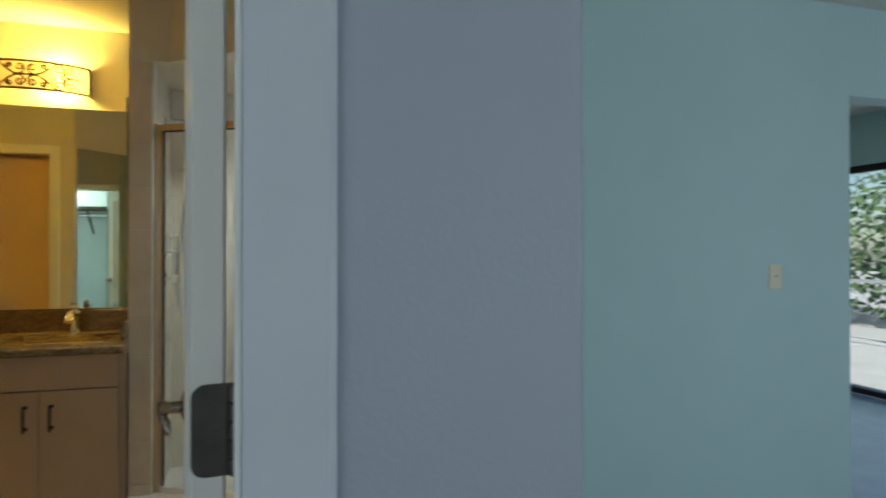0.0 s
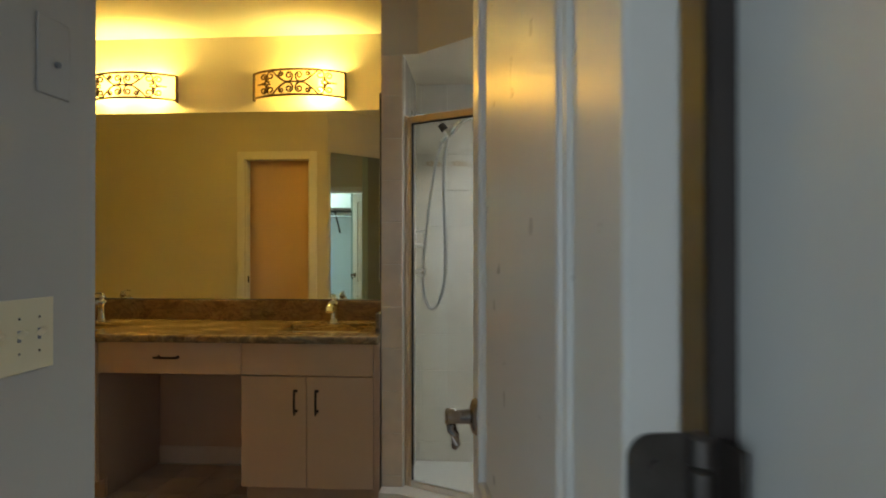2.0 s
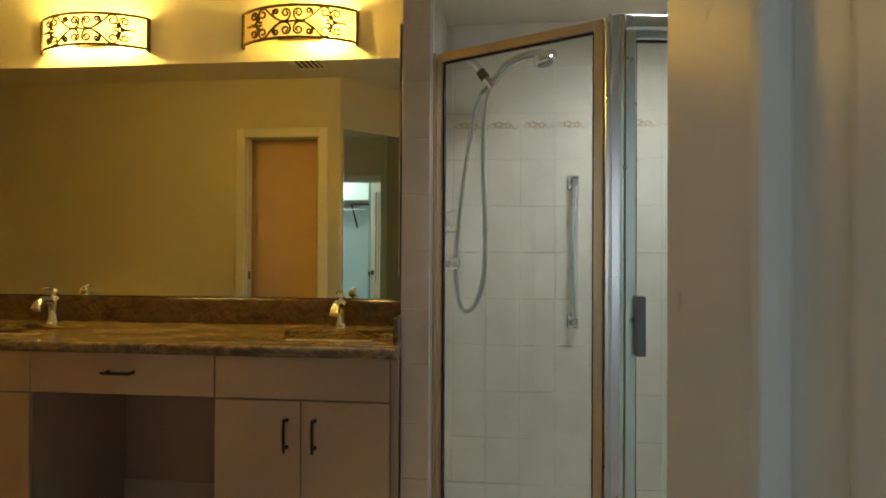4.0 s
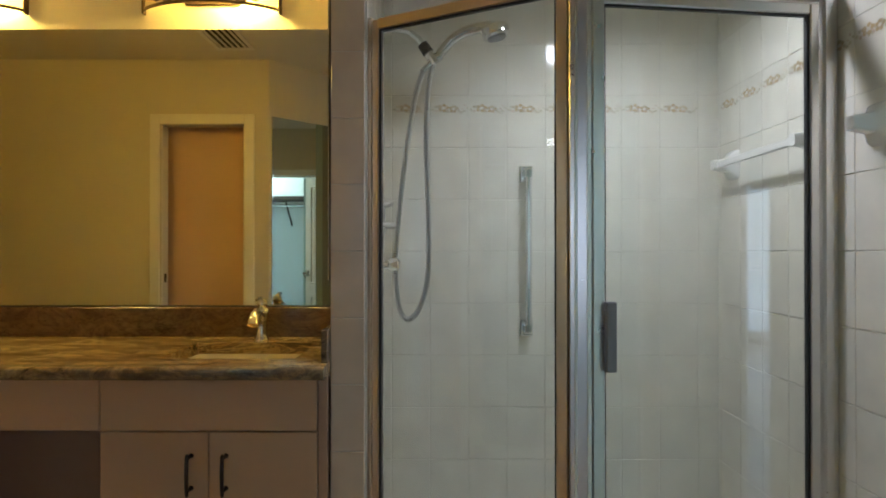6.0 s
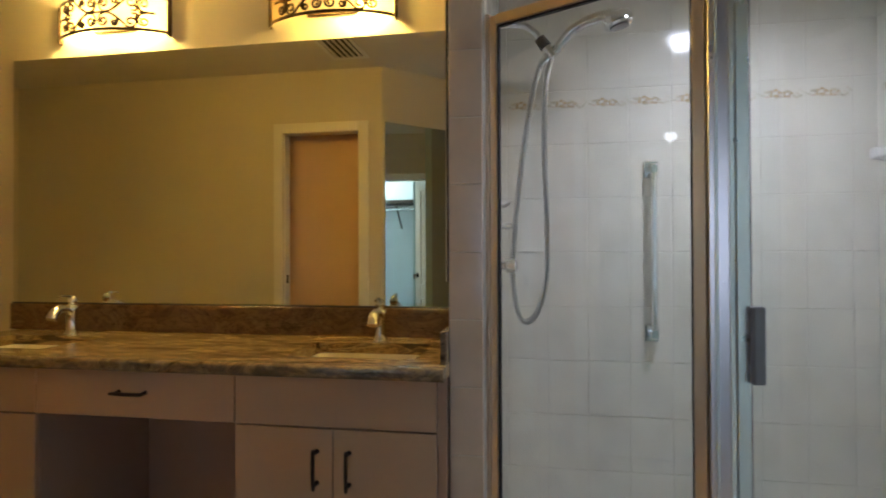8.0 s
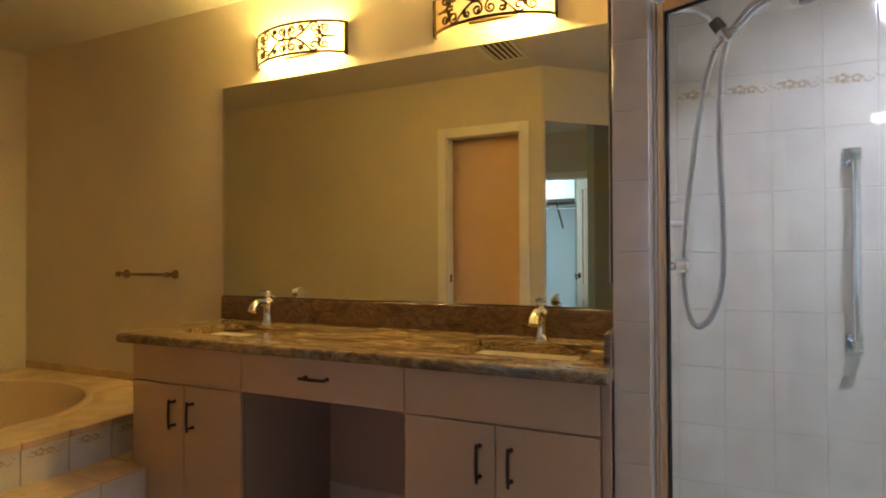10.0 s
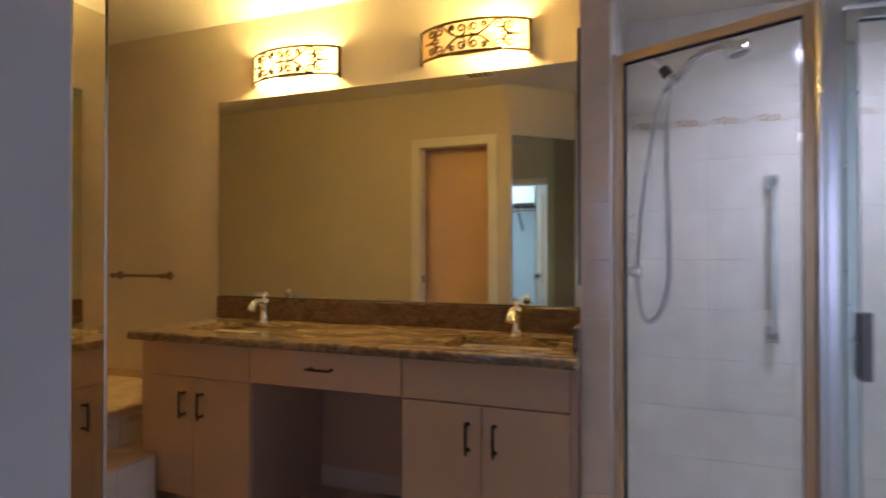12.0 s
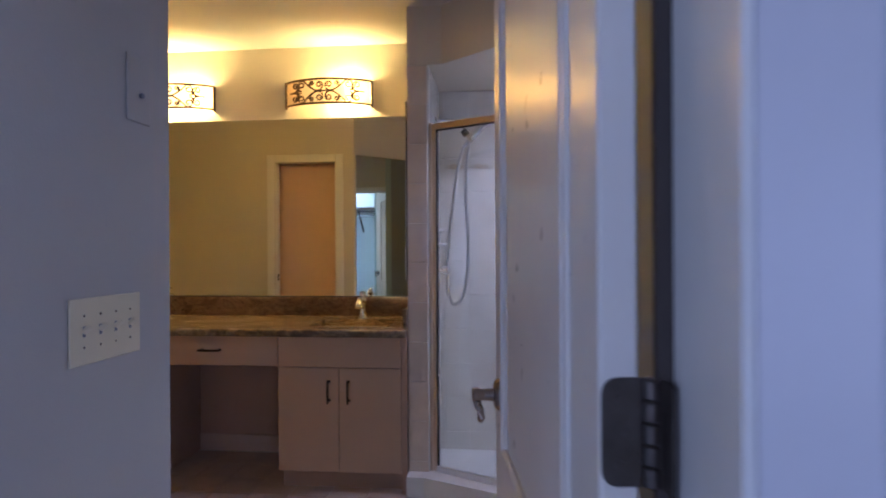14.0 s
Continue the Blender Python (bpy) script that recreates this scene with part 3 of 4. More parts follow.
part("side_splash", boxes((PIL_X0 - 0.021, PIL_X0 - 0.001, 3.16, WALL_Y - 0.023, 0.8455, 0.945), bev=0.002), granite_edge, top)


def sink(cx, cy):
    s = thing("sink", "cream undermount sink set in the granite countertop", "sink", (cx, cy, 0), "vanity sinks")
    bm = bmesh.new()
    loops = []
    for w, h, r, z in ((0.50, 0.38, 0.03, 0.8055), (0.436, 0.316, 0.05, 0.8055), (0.425, 0.305, 0.06, 0.79), (0.39, 0.27, 0.075, 0.70), (0.34, 0.22, 0.08, 0.675), (0.05, 0.05, 0.02, 0.668)):
        loops.append([bm.verts.new((x, y, z)) for x, y in rounded_rect(0, 0, w, h, r)])
    n = len(loops[0])
    for a, b in zip(loops, loops[1:]):
        for k in range(n):
            bm.faces.new((a[k], a[(k + 1) % n], b[(k + 1) % n], b[k]))
    bm.faces.new(loops[-1])
    part("basin", bm, sink_white, s, smooth=True)
    bm = bmesh.new()
    lathe(bm, [(0.022, 0.669), (0.022, 0.673), (0.018, 0.675), (0.016, 0.671)], (0, 0, 0), "z", 18)
    part("drain", bm, chrome, s, "chrome drain", True)


def faucet(cx, cy):
    f = thing("faucet", "chrome single lever faucet on the granite countertop", "faucet", (cx, cy, 0.845), "vanity faucets")
    bm = bmesh.new()
    lathe(bm, [(0.029, 0), (0.029, 0.005), (0.025, 0.010), (0.021, 0.028), (0.020, 0.060), (0.022, 0.088), (0.025, 0.104), (0.023, 0.116), (0.014, 0.124), (0.006, 0.126)], (0, 0, 0), "z", 24)
    part("body", bm, chrome, f, smooth=True)
    bm = bmesh.new()
    tube(bm, [(0, -0.004, 0.086), (0, -0.030, 0.106), (0, -0.056, 0.111), (0, -0.080, 0.103), (0, -0.098, 0.086), (0, -0.106, 0.070)], [0.017, 0.017, 0.0175, 0.0185, 0.020, 0.0215], 16)
    part("spout", bm, chrome, f, smooth=True)
    bm = bmesh.new()
    lathe(bm, [(0.013, 0.122), (0.018, 0.130), (0.019, 0.142), (0.013, 0.156), (0.004, 0.161)], (0, 0.004, 0), "z", 18)
    h = part("handle", bm, chrome, f, smooth=True)
    bm = bmesh.new()
    tube(bm, [(0, 0.002, 0.150), (0, -0.016, 0.161), (0, -0.044, 0.163), (0, -0.068, 0.158)], [0.0075, 0.0065, 0.0055, 0.0042], 10)
    part("lever", bm, chrome, h, smooth=True)


for cx, cy in SINKS:
    sink(cx, cy)
    faucet(cx - 0.005, 3.625)

vm = thing("wall_mirror", "large frameless mirror over the vanity", "mirror", (0, 0, 0))
part("glass", boxes((-2.64, PIL_X0 - 0.001, WALL_Y - 0.007, WALL_Y - 0.001, 0.968, 2.066), bev=0.001), mirror_glass, vm)
part("channel", boxes((-2.64, PIL_X0 - 0.001, WALL_Y - 0.0095, WALL_Y - 0.001, 0.9622, 0.9675)), bronze, vm, "thin dark mirror channel")
sm = thing("side_mirror", "tall narrow mirror cabinet on the partition wall", "mirror", (0, 0, 0))
part("cabinet_body", boxes((PIL_X0 - 0.016, PIL_X0 - 0.001, 3.262, 3.62, 1.09, 2.035)), bronze, sm)
part("glass", boxes((PIL_X0 - 0.020, PIL_X0 - 0.0162, 3.262, 3.62, 1.09, 2.035)), mirror_glass, sm)

# tall mirror on the angled wall
dm = thing("tall_mirror", "tall frameless mirror on the angled wall", "mirror", frame_pose((-0.905, 1.508), (-1.397, 2.0)))
part("glass", boxes((0.094, 0.664, -0.0075, -0.001, 0.09, 2.12), bev=0.001), mirror_glass, dm)
part("edge_strip", boxes((0.665, 0.676, -0.010, -0.001, 0.09, 2.12)), chrome, dm, "thin chrome edge strip")


# ---- vanity lamps ----
def wall_lamp(cx, material, label):
    lamp = thing("wall_lamp", label, "wall lamp", (cx, WALL_Y, 2.207), "vanity lamps")
    HW, HH = 0.270, 0.072

    def on_arc(u, v, inset=0.0):
        return Vector((HW * u * (1 - inset), -(0.018 + (0.096 - inset * 0.25) * (1 - u * u) ** 0.8), HH * v))

    bm = bmesh.new()
    rows = []
    for k in range(25):
        u = -1 + 2 * k / 24
        rows.append([[bm.verts.new(on_arc(u, v, i)) for v in (-0.96, 0.96)] for i in (0.03, 0.05)])
    for a, b in zip(rows, rows[1:]):
        for i in (0, 1):
            bm.faces.new((a[i][0], b[i][0], b[i][1], a[i][1]))
        for j in (0, 1):
            bm.faces.new((a[0][j], b[0][j], b[1][j], a[1][j]))
    part("glass_shade", bm, material, lamp, "glowing frosted glass shade", True)
    for v in (-1, 1):
        bm = bmesh.new()
        prev = None
        for k in range(29):
            u = -1 + 2 * k / 28
            p = on_arc(u, v)
            ring = [bm.verts.new(p + Vector((0, dy, dz))) for dy, dz in ((-0.003, -0.006), (0.002, -0.006), (0.002, 0.006), (-0.003, 0.006))]
            if prev:
                for s in range(4):
                    bm.faces.new((prev[s], prev[(s + 1) % 4], ring[(s + 1) % 4], ring[s]))
            else:
                bm.faces.new(ring)
            prev = ring
        bm.faces.new(prev[::-1])
        part("band", bm, iron, lamp)
    for s in (-1, 1):
        part("end_bracket", boxes((s * HW - 0.004, s * HW + 0.004, -0.026, -0.001, -HH - 0.012, HH + 0.006), bev=0.001), iron, lamp)
    part("back_plate", boxes((-0.11, 0.11, -0.012, -0.001, -0.045, 0.045), bev=0.003), iron, lamp)

    def scroll(p0, c, p1, r, turn):
        """A wrought line from p0 bent by c to p1, then curling in."""
        p0, c, p1 = Vector(p0), Vector(c), Vector(p1)
        pts = [p0 * (1 - t) ** 2 + 2 * t * (1 - t) * c + t * t * p1 for t in (k / 9 for k in range(10))]
        d = (p1 - c).normalized()
        nrm = Vector((-d.y, d.x)) * turn
        ctr = p1 + nrm * r
        a0 = math.atan2(p1.y - ctr.y, p1.x - ctr.x)
        for k in range(1, 19):
            f = k / 18
            a = a0 + turn * f * 2 * math.pi * 1.25
            pts.append(ctr + r * (1 - 0.72 * f) * Vector((math.cos(a), math.sin(a))))
        return pts

    lines = []
    A = HW / HH
    for sx in (-1, 1):
        for sy in (-1, 1):
            m = lambda q: (q[0] * sx, q[1] * sy)
            k = sx * sy
            lines.append(scroll(m((0.55, 0)), m((0.08, 0.12)), m((0.11, 0.54)), 0.29, -k))
            lines.append(scroll(m((0.55, 0)), m((1.15, 0.15)), m((1.72, 0.82)), 0.36, -k))
            lines.append(scroll(m((0.98, 0.22)), m((1.34, 0.38)), m((1.26, 0.68)), 0.19, k))
            lines.append(scroll(m((2.72, 0)), m((2.34, 0.12)), m((2.36, 0.54)), 0.28, -k))
            lines.append(scroll(m((2.05, 0.10)), m((2.30, 0.05)), m((2.42, 0.22)), 0.12, k))
        lines.append([Vector((2.4 * sx, 0)), Vector((2.72 * sx, 0)), Vector((3.2 * sx, 0))])
    lines.append([Vector((-0.55, 0)), Vector((0, 0)), Vector((0.55, 0))])
    for ln in lines:
        pts = []
        for q in ln:
            u = max(-0.99, min(0.99, q.x / A))
            pts.append(on_arc(u, max(-0.97, min(0.97, q.y)), 0.0) + Vector((0, -0.001, 0)))
        bm = bmesh.new()
        tube(bm, pts, 0.0050, 5)
        part("scroll", bm, iron, lamp)
    for u in (-0.55 / A, 0.55 / A, -2.72 / A, 2.72 / A):
        p = on_arc(u, 0)
        bm = bmesh.new()
        lathe(bm, [(0.002, -0.004), (0.008, -0.003), (0.008, 0.003), (0.002, 0.004)], p, "y", 8)
        part("knot", bm, iron, lamp)
    return lamp


wall_lamp(-2.118, lamp_glass, "lit vanity lamp with dark iron scrollwork over glowing glass")
wall_lamp(-1.110, lamp_glass_half, "half lit vanity lamp with dark iron scrollwork")

# ---- shower ----
Z_RAIL = 1.905


def plan_bar(bm, p, q, half, z0, z1, bev=0.002):
    """A straight bar between two plan points, `half` thick to each side."""
    d = (q - p).normalized()
    n = Vector((-d.y, d.x)) * half
    outline = [p + n, p - n, q - n, q + n]
    lo = [bm.verts.new((v.x, v.y, z0)) for v in outline]
    hi = [bm.verts.new((v.x, v.y, z1)) for v in outline]
    fs = [bm.faces.new(lo), bm.faces.new(hi)]
    for k in range(4):
        fs.append(bm.faces.new((lo[k], lo[(k + 1) % 4], hi[(k + 1) % 4], hi[k])))
    if bev:
        bmesh.ops.bevel(bm, geom=list({e for f in fs for e in f.edges}), offset=bev, segments=1, affect="EDGES")


def bar_bm(p, q, half, z0, z1, bev=0.002):
    bm = bmesh.new()
    plan_bar(bm, p, q, half, z0, z1, bev)
    return bm


CURB = 0.10
dl = (P_MID - P_LEFT).normalized()
dd = (P_RIGHT - P_MID).normalized()
enc = thing("shower_enclosure", "framed glass shower enclosure with polished metal posts", "shower enclosure", (0, 0, 0))
LE = P_MID - dl * 0.035
part("wall_jamb", bar_bm(P_LEFT - dl * 0.005, P_LEFT + dl * 0.022, 0.016, CURB, Z_RAIL + 0.006), brass_metal, enc)
part("side_stile", bar_bm(P_LEFT + dl * 0.022, P_LEFT + dl * 0.045, 0.011, CURB, Z_RAIL - 0.002), brass_metal, enc)
part("top_rail", bar_bm(P_LEFT + dl * 0.045, LE - dl * 0.03, 0.013, Z_RAIL - 0.032, Z_RAIL), brass_metal, enc)
part("bottom_rail", bar_bm(P_LEFT + dl * 0.045, LE - dl * 0.03, 0.013, CURB, CURB + 0.03), frame_metal, enc)
part("corner_stile", bar_bm(LE - dl * 0.03, LE, 0.013, CURB, Z_RAIL), brass_metal, enc)
part("corner_post", bar_bm(P_MID - dl * 0.033, P_MID + dd * 0.022, 0.0175, CURB, Z_RAIL + 0.006, 0.004), frame_metal, enc)
pn = Vector((dd.y, -dd.x))
for at, wide, proud in ((-0.026, 0.008, 0.0195), (0.008, 0.012, 0.0195)):
    q = P_MID + dd * at + pn * (proud - 0.0012)
    part("post_rib", bar_bm(q, q + dd * wide, 0.002, CURB + 0.002, Z_RAIL + 0.004, 0.001), frame_metal, enc)
gp = part("glass_pane", bar_bm(P_LEFT + dl * 0.040, LE - dl * 0.025, 0.003, CURB + 0.02, Z_RAIL - 0.02, 0), clear_glass, enc, "clear glass pane")
gp.visible_shadow = False
for a, b, z0, z1 in ((P_LEFT + dl * 0.0455, P_LEFT + dl * 0.051, CURB + 0.03, Z_RAIL - 0.033), (LE - dl * 0.036, LE - dl * 0.0305, CURB + 0.03, Z_RAIL - 0.033), (P_LEFT + dl * 0.0515, LE - dl * 0.0365, Z_RAIL - 0.0385, Z_RAIL - 0.0325)):
    part("seal", bar_bm(a, b, 0.006, z0, z1, 0), black_seal, enc, "black rubber seal")
RE = P_RIGHT - dd * 0.012
part("header", bar_bm(P_MID + dd * 0.023, RE - dd * 0.05, 0.018, Z_RAIL - 0.038, Z_RAIL + 0.004, 0.004), frame_metal, enc)
part("wall_post", bar_bm(RE - dd * 0.045, RE, 0.020, CURB, Z_RAIL + 0.004, 0.006), frame_metal, enc)

sd = thing("shower_door", "closed framed glass shower door with a grey pull", "shower door", (0, 0, 0))
DL, DR = P_MID + dd * 0.026, RE - dd * 0.052
part("door_stile", bar_bm(DL, DL + dd * 0.034, 0.012, CURB + 0.012, Z_RAIL - 0.042, 0.003), frame_metal, sd)
part("door_stile", bar_bm(DR - dd * 0.026, DR, 0.012, CURB + 0.012, Z_RAIL - 0.042, 0.003), frame_metal, sd)
part("door_rail", bar_bm(DL + dd * 0.034, DR - dd * 0.026, 0.011, Z_RAIL - 0.070, Z_RAIL - 0.042, 0.003), frame_metal, sd)
part("door_rail", bar_bm(DL + dd * 0.034, DR - dd * 0.026, 0.011, CURB + 0.012, CURB + 0.05, 0.003), frame_metal, sd)
g2 = part("glass_pane", bar_bm(DL + dd * 0.03, DR - dd * 0.022, 0.003, CURB + 0.04, Z_RAIL - 0.06, 0), clear_glass, sd, "clear glass pane")
g2.visible_shadow = False
for a, b, z0, z1 in ((DL + dd * 0.0345, DL + dd * 0.038, CURB + 0.05, Z_RAIL - 0.071), (DR - dd * 0.034, DR - dd * 0.0265, CURB + 0.05, Z_RAIL - 0.071), (DL + dd * 0.0385, DR - dd * 0.0345, Z_RAIL - 0.0755, Z_RAIL - 0.0705)):
    part("seal", bar_bm(a, b, 0.006, z0, z1, 0), black_seal, sd, "black rubber seal")
hn = Vector((dd.y, -dd.x))
ha = DL + dd * 0.030 + hn * 0.026
part("pull_handle", bar_bm(ha - dd * 0.002, ha + dd * 0.026, 0.012, 0.868, 1.050, 0.003), grey_plastic, sd, "grey plastic pull handle")

structure("shower_curb", prism([(-0.54, 3.125), (-0.455, 3.125), (0.14, 2.868), (0.905, 2.96), (0.905, 3.10), (0.18, 3.005), (-0.40, 3.31), (-0.54, 3.21)], 0.0, CURB), wall_tile, "cream tiled shower curb", "curb")
structure("shower_pan", prism([(-0.43, 3.30), (0.18, 3.005), (0.905, 3.10), (0.905, WALL_Y), (-0.43, WALL_Y)], 0.0, 0.045), pan_white, "white shower pan", "floor")

# shower fittings
sa = thing("hand_shower", "chrome hand shower with a ribbed metal hose on its arm", "hand shower", (0, 0, 0))
WX, SY = PIL_X1 + 0.009, 3.50
bm = bmesh.new()
lathe(bm, [(0.028, 0.0), (0.026, 0.006), (0.012, 0.010)], (WX, SY, 1.975), "x", 18)
tube(bm, [(WX, SY, 1.975), (WX + 0.06, SY, 1.980), (WX + 0.11, SY, 1.972), (WX + 0.145, SY, 1.945), (WX + 0.165, SY, 1.915)], 0.012, 12)
part("arm", bm, chrome, sa, smooth=True)
bm = bmesh.new()
tube(bm, [(WX + 0.158, SY, 1.925), (WX + 0.180, SY, 1.893)], [0.019, 0.021], 14)
part("swivel_nut", bm, black_seal, sa, "black swivel nut", True)
bm = bmesh.new()
tube(bm, [(WX + 0.180, SY, 1.893), (WX + 0.205, SY, 1.855)], [0.017, 0.019], 14)
tube(bm, [(WX + 0.160, SY, 1.830), (WX + 0.195, SY, 1.868), (WX + 0.225, SY, 1.885)], [0.012, 0.016, 0.016], 12)
part("diverter", bm, chrome, sa, smooth=True)
bm = bmesh.new()
tube(bm, [(WX + 0.195, SY, 1.858), (WX + 0.225, SY, 1.895), (WX + 0.265, SY - 0.01, 1.938), (WX + 0.31, SY - 0.02, 1.962), (WX + 0.36, SY - 0.03, 1.972), (WX + 0.40, SY - 0.04, 1.966)], [0.013, 0.017, 0.0185, 0.0185, 0.020, 0.027], 14)
hs = part("hand_piece", bm, chrome, sa, smooth=True)
bm = bmesh.new()
lathe(bm, [(0.020, 0.036), (0.044, 0.026), (0.051, 0.010), (0.049, -0.008), (0.041, -0.014), (0.033, -0.012), (0.014, -0.014)], (0, 0, 0), "z", 24)
bmesh.ops.transform(bm, matrix=Matrix.Translation((WX + 0.418, SY - 0.045, 1.945)) @ Matrix.Rotation(radians(-14), 4, "Y"), verts=bm.verts)
part("spray_face", bm, chrome, hs, smooth=True)
bm = bmesh.new()
lathe(bm, [(0.032, -0.0142), (0.030, -0.018), (0.012, -0.020)], (0, 0, 0), "z", 20)
bmesh.ops.transform(bm, matrix=Matrix.Translation((WX + 0.418, SY - 0.045, 1.945)) @ Matrix.Rotation(radians(-14), 4, "Y"), verts=bm.verts)
part("nozzle", bm, grey_plastic, hs, "grey spray nozzle", True)


def smooth_path(keys, count):
    """Catmull-Rom through the keys."""
    k = [Vector(p) for p in keys]
    k = [2 * k[0] - k[1], *k, 2 * k[-1] - k[-2]]
    out = []
    n = len(k) - 3
    for i in range(count):
        s = i / (count - 1) * n
        j = min(int(s), n - 1)
        t = s - j
        a, b, c, d = k[j:j + 4]
        out.append(0.5 * (2 * b + (c - a) * t + (2 * a - 5 * b + 4 * c - d) * t * t + (3 * b - a - 3 * c + d) * t ** 3))
    return out


hose = smooth_path([(WX + 0.162, SY, 1.835), (WX + 0.130, SY, 1.72), (WX + 0.093, SY, 1.48), (WX + 0.068, SY, 1.25), (WX + 0.062, SY, 1.09), (WX + 0.078, SY - 0.005, 0.975), (WX + 0.110, SY - 0.01, 0.940), (WX + 0.150, SY - 0.01, 0.985), (WX + 0.178, SY - 0.01, 1.10), (WX + 0.180, SY - 0.01, 1.30), (WX + 0.172, SY - 0.01, 1.55), (WX + 0.178, SY - 0.005, 1.75), (WX + 0.196, SY, 1.852)], 1600)
bm = bmesh.new()
tube(bm, hose[::8], 0.0068, 8)
part("hose", bm, black_seal, sa, "dark core of the ribbed hose", True)
coil = bmesh.new()
run = 0.0
for p, q in zip(hose, hose[1:]):
    run += (q - p).length
    if run >= 0.0074:
        run = 0.0
        d = (q - p).normalized() * 0.0027
        tube(coil, [p - d, p - d * 0.6, p + d * 0.6, p + d], [0.0078, 0.0104, 0.0104, 0.0078], 10)
part("hose_coil", coil, frame_metal, sa, "ribbed chrome hose coil", True)

valve = thing("shower_valve", "round chrome shower valve on the tiled wall", "valve", (WX, SY, 1.135))
bm = bmesh.new()
lathe(bm, [(0.045, 0.0), (0.044, 0.004), (0.030, 0.010), (0.014, 0.012)], (0, 0, 0), "x", 22)
part("plate", bm, chrome, valve, smooth=True)
bm = bmesh.new()
lathe(bm, [(0.014, 0.012), (0.014, 0.035), (0.024, 0.040), (0.026, 0.070), (0.020, 0.078), (0.006, 0.080)], (0, 0, 0), "x", 16)
part("knob", bm, chrome, valve, smooth=True)

soap = thing("soap_dish", "white ceramic soap dish on the tiled shower wall", "soap dish", (WX, 3.60, 1.30))
part("plate", boxes((0.0, 0.010, -0.07, 0.07, -0.05, 0.075), bev=0.004, seg=2), ceramic, soap)
bm = bmesh.new()
tube(bm, [(0.008, -0.05, -0.02), (0.035, -0.045, -0.022), (0.062, -0.02, -0.020), (0.066, 0.0, -0.019), (0.062, 0.02, -0.020), (0.035, 0.045, -0.022), (0.008, 0.05, -0.02)], 0.010, 10)
part("tray", bm, ceramic, soap, smooth=True)
bm = bmesh.new()
tube(bm, [(0.008, 0.0, 0.055), (0.030, 0.0, 0.058), (0.042, 0.0, 0.068)], [0.012, 0.009, 0.010], 10)
part("hook", bm, ceramic, soap, smooth=True)

TILE_FACE = WALL_Y - 0.008
grab = thing("grab_bar", "upright chrome grab bar on the tiled shower wall", "grab bar", (0.139, TILE_FACE, 1.184))
bm = bmesh.new()
tube(bm, [(0, -0.042, -0.312), (0, -0.042, -0.2), (0, -0.042, 0.2), (0, -0.042, 0.312)], 0.0125, 14)
part("bar", bm, chrome, grab, smooth=True)
for s in (-1, 1):
    part("mount", boxes((-0.030, 0.022, -0.012, 0.0, s * 0.304 - 0.032, s * 0.304 + 0.032), bev=0.004, seg=2), chrome, grab)
    part("post", boxes((-0.016, 0.016, -0.056, -0.0122, s * 0.304 - 0.017, s * 0.304 + 0.017), bev=0.005, seg=2), chrome, grab)

WALL_X = 0.897


def bracket(parent, y, z):
    bm = bmesh.new()
    lo = []
    for h, w, d in ((0.055, 0.045, 0.0), (0.050, 0.040, -0.012), (0.026, 0.022, -0.030), (0.020, 0.019, -0.060), (0.017, 0.017, -0.082)):
        lo.append([bm.verts.new((d, y + px, z + pz)) for px, pz in rounded_rect(0, 0, 2 * w, 2 * h, w * 0.4, 4)])
    n = len(lo[0])
    for a, b in zip(lo, lo[1:]):
        for k in range(n):
            bm.faces.new((a[k], a[(k + 1) % n], b[(k + 1) % n], b[k]))
    bm.faces.new(lo[-1])
    bm.faces.new(lo[0])
    part("bracket", bm, ceramic, parent, smooth=True)


tb = thing("ceramic_towel_bar", "white ceramic towel bar on the tiled shower wall", "towel bar", (WALL_X, 0, 1.505))
bracket(tb, 3.60, 0)
bracket(tb, 3.095, 0)
part("bar", boxes((-0.070, -0.060, 3.10, 3.59, -0.013, 0.013), bev=0.003), ceramic, tb)
tb2 = thing("ceramic_bracket", "white ceramic towel bracket on the tiled wall outside the shower", "bracket", (WALL_X, 0, 1.500))
bracket(tb2, 2.852, 0)

dl_thing = thing("downlight", "round recessed downlight in the shower ceiling", "downlight", (0.37, 3.13, 2.205))
bm = bmesh.new()
lathe(bm, [(0.062, 0.0), (0.078, -0.001), (0.080, -0.005), (0.064, -0.007), (0.060, -0.002)], (0, 0, 0), "z", 28)
part("trim_ring", bm, vent_white, dl_thing, smooth=True)
bm = bmesh.new()
lathe(bm, [(0.050, -0.0005), (0.050, -0.002), (0.02, -0.0025)], (0, 0, 0), "z", 24)
part("diffuser", bm, led_disc, dl_thing, "glowing diffuser")

# ---- tub corner ----
DECK = 0.453
bm = bmesh.new()
N = 48
oval, outer = [], []
OC = (-3.62, 2.90)
for k in range(N):
    a = 2 * math.pi * k / N
    ca, sa_ = math.cos(a), math.sin(a)
    oval.append((OC[0] + 0.66 * ca, OC[1] + 0.60 * sa_))
    f = min(((-2.73 - OC[0]) / ca) if ca > 1e-6 else ((-4.398 - OC[0]) / ca if ca < -1e-6 else 9e9), ((3.733 - OC[1]) / sa_) if sa_ > 1e-6 else ((2.002 - OC[1]) / sa_ if sa_ < -1e-6 else 9e9))
    outer.append((OC[0] + f * ca, OC[1] + f * sa_))
vo = [bm.verts.new((*p, DECK)) for p in oval]
ve = [bm.verts.new((*p, DECK)) for p in outer]
vb = [bm.verts.new((*p, 0)) for p in outer]
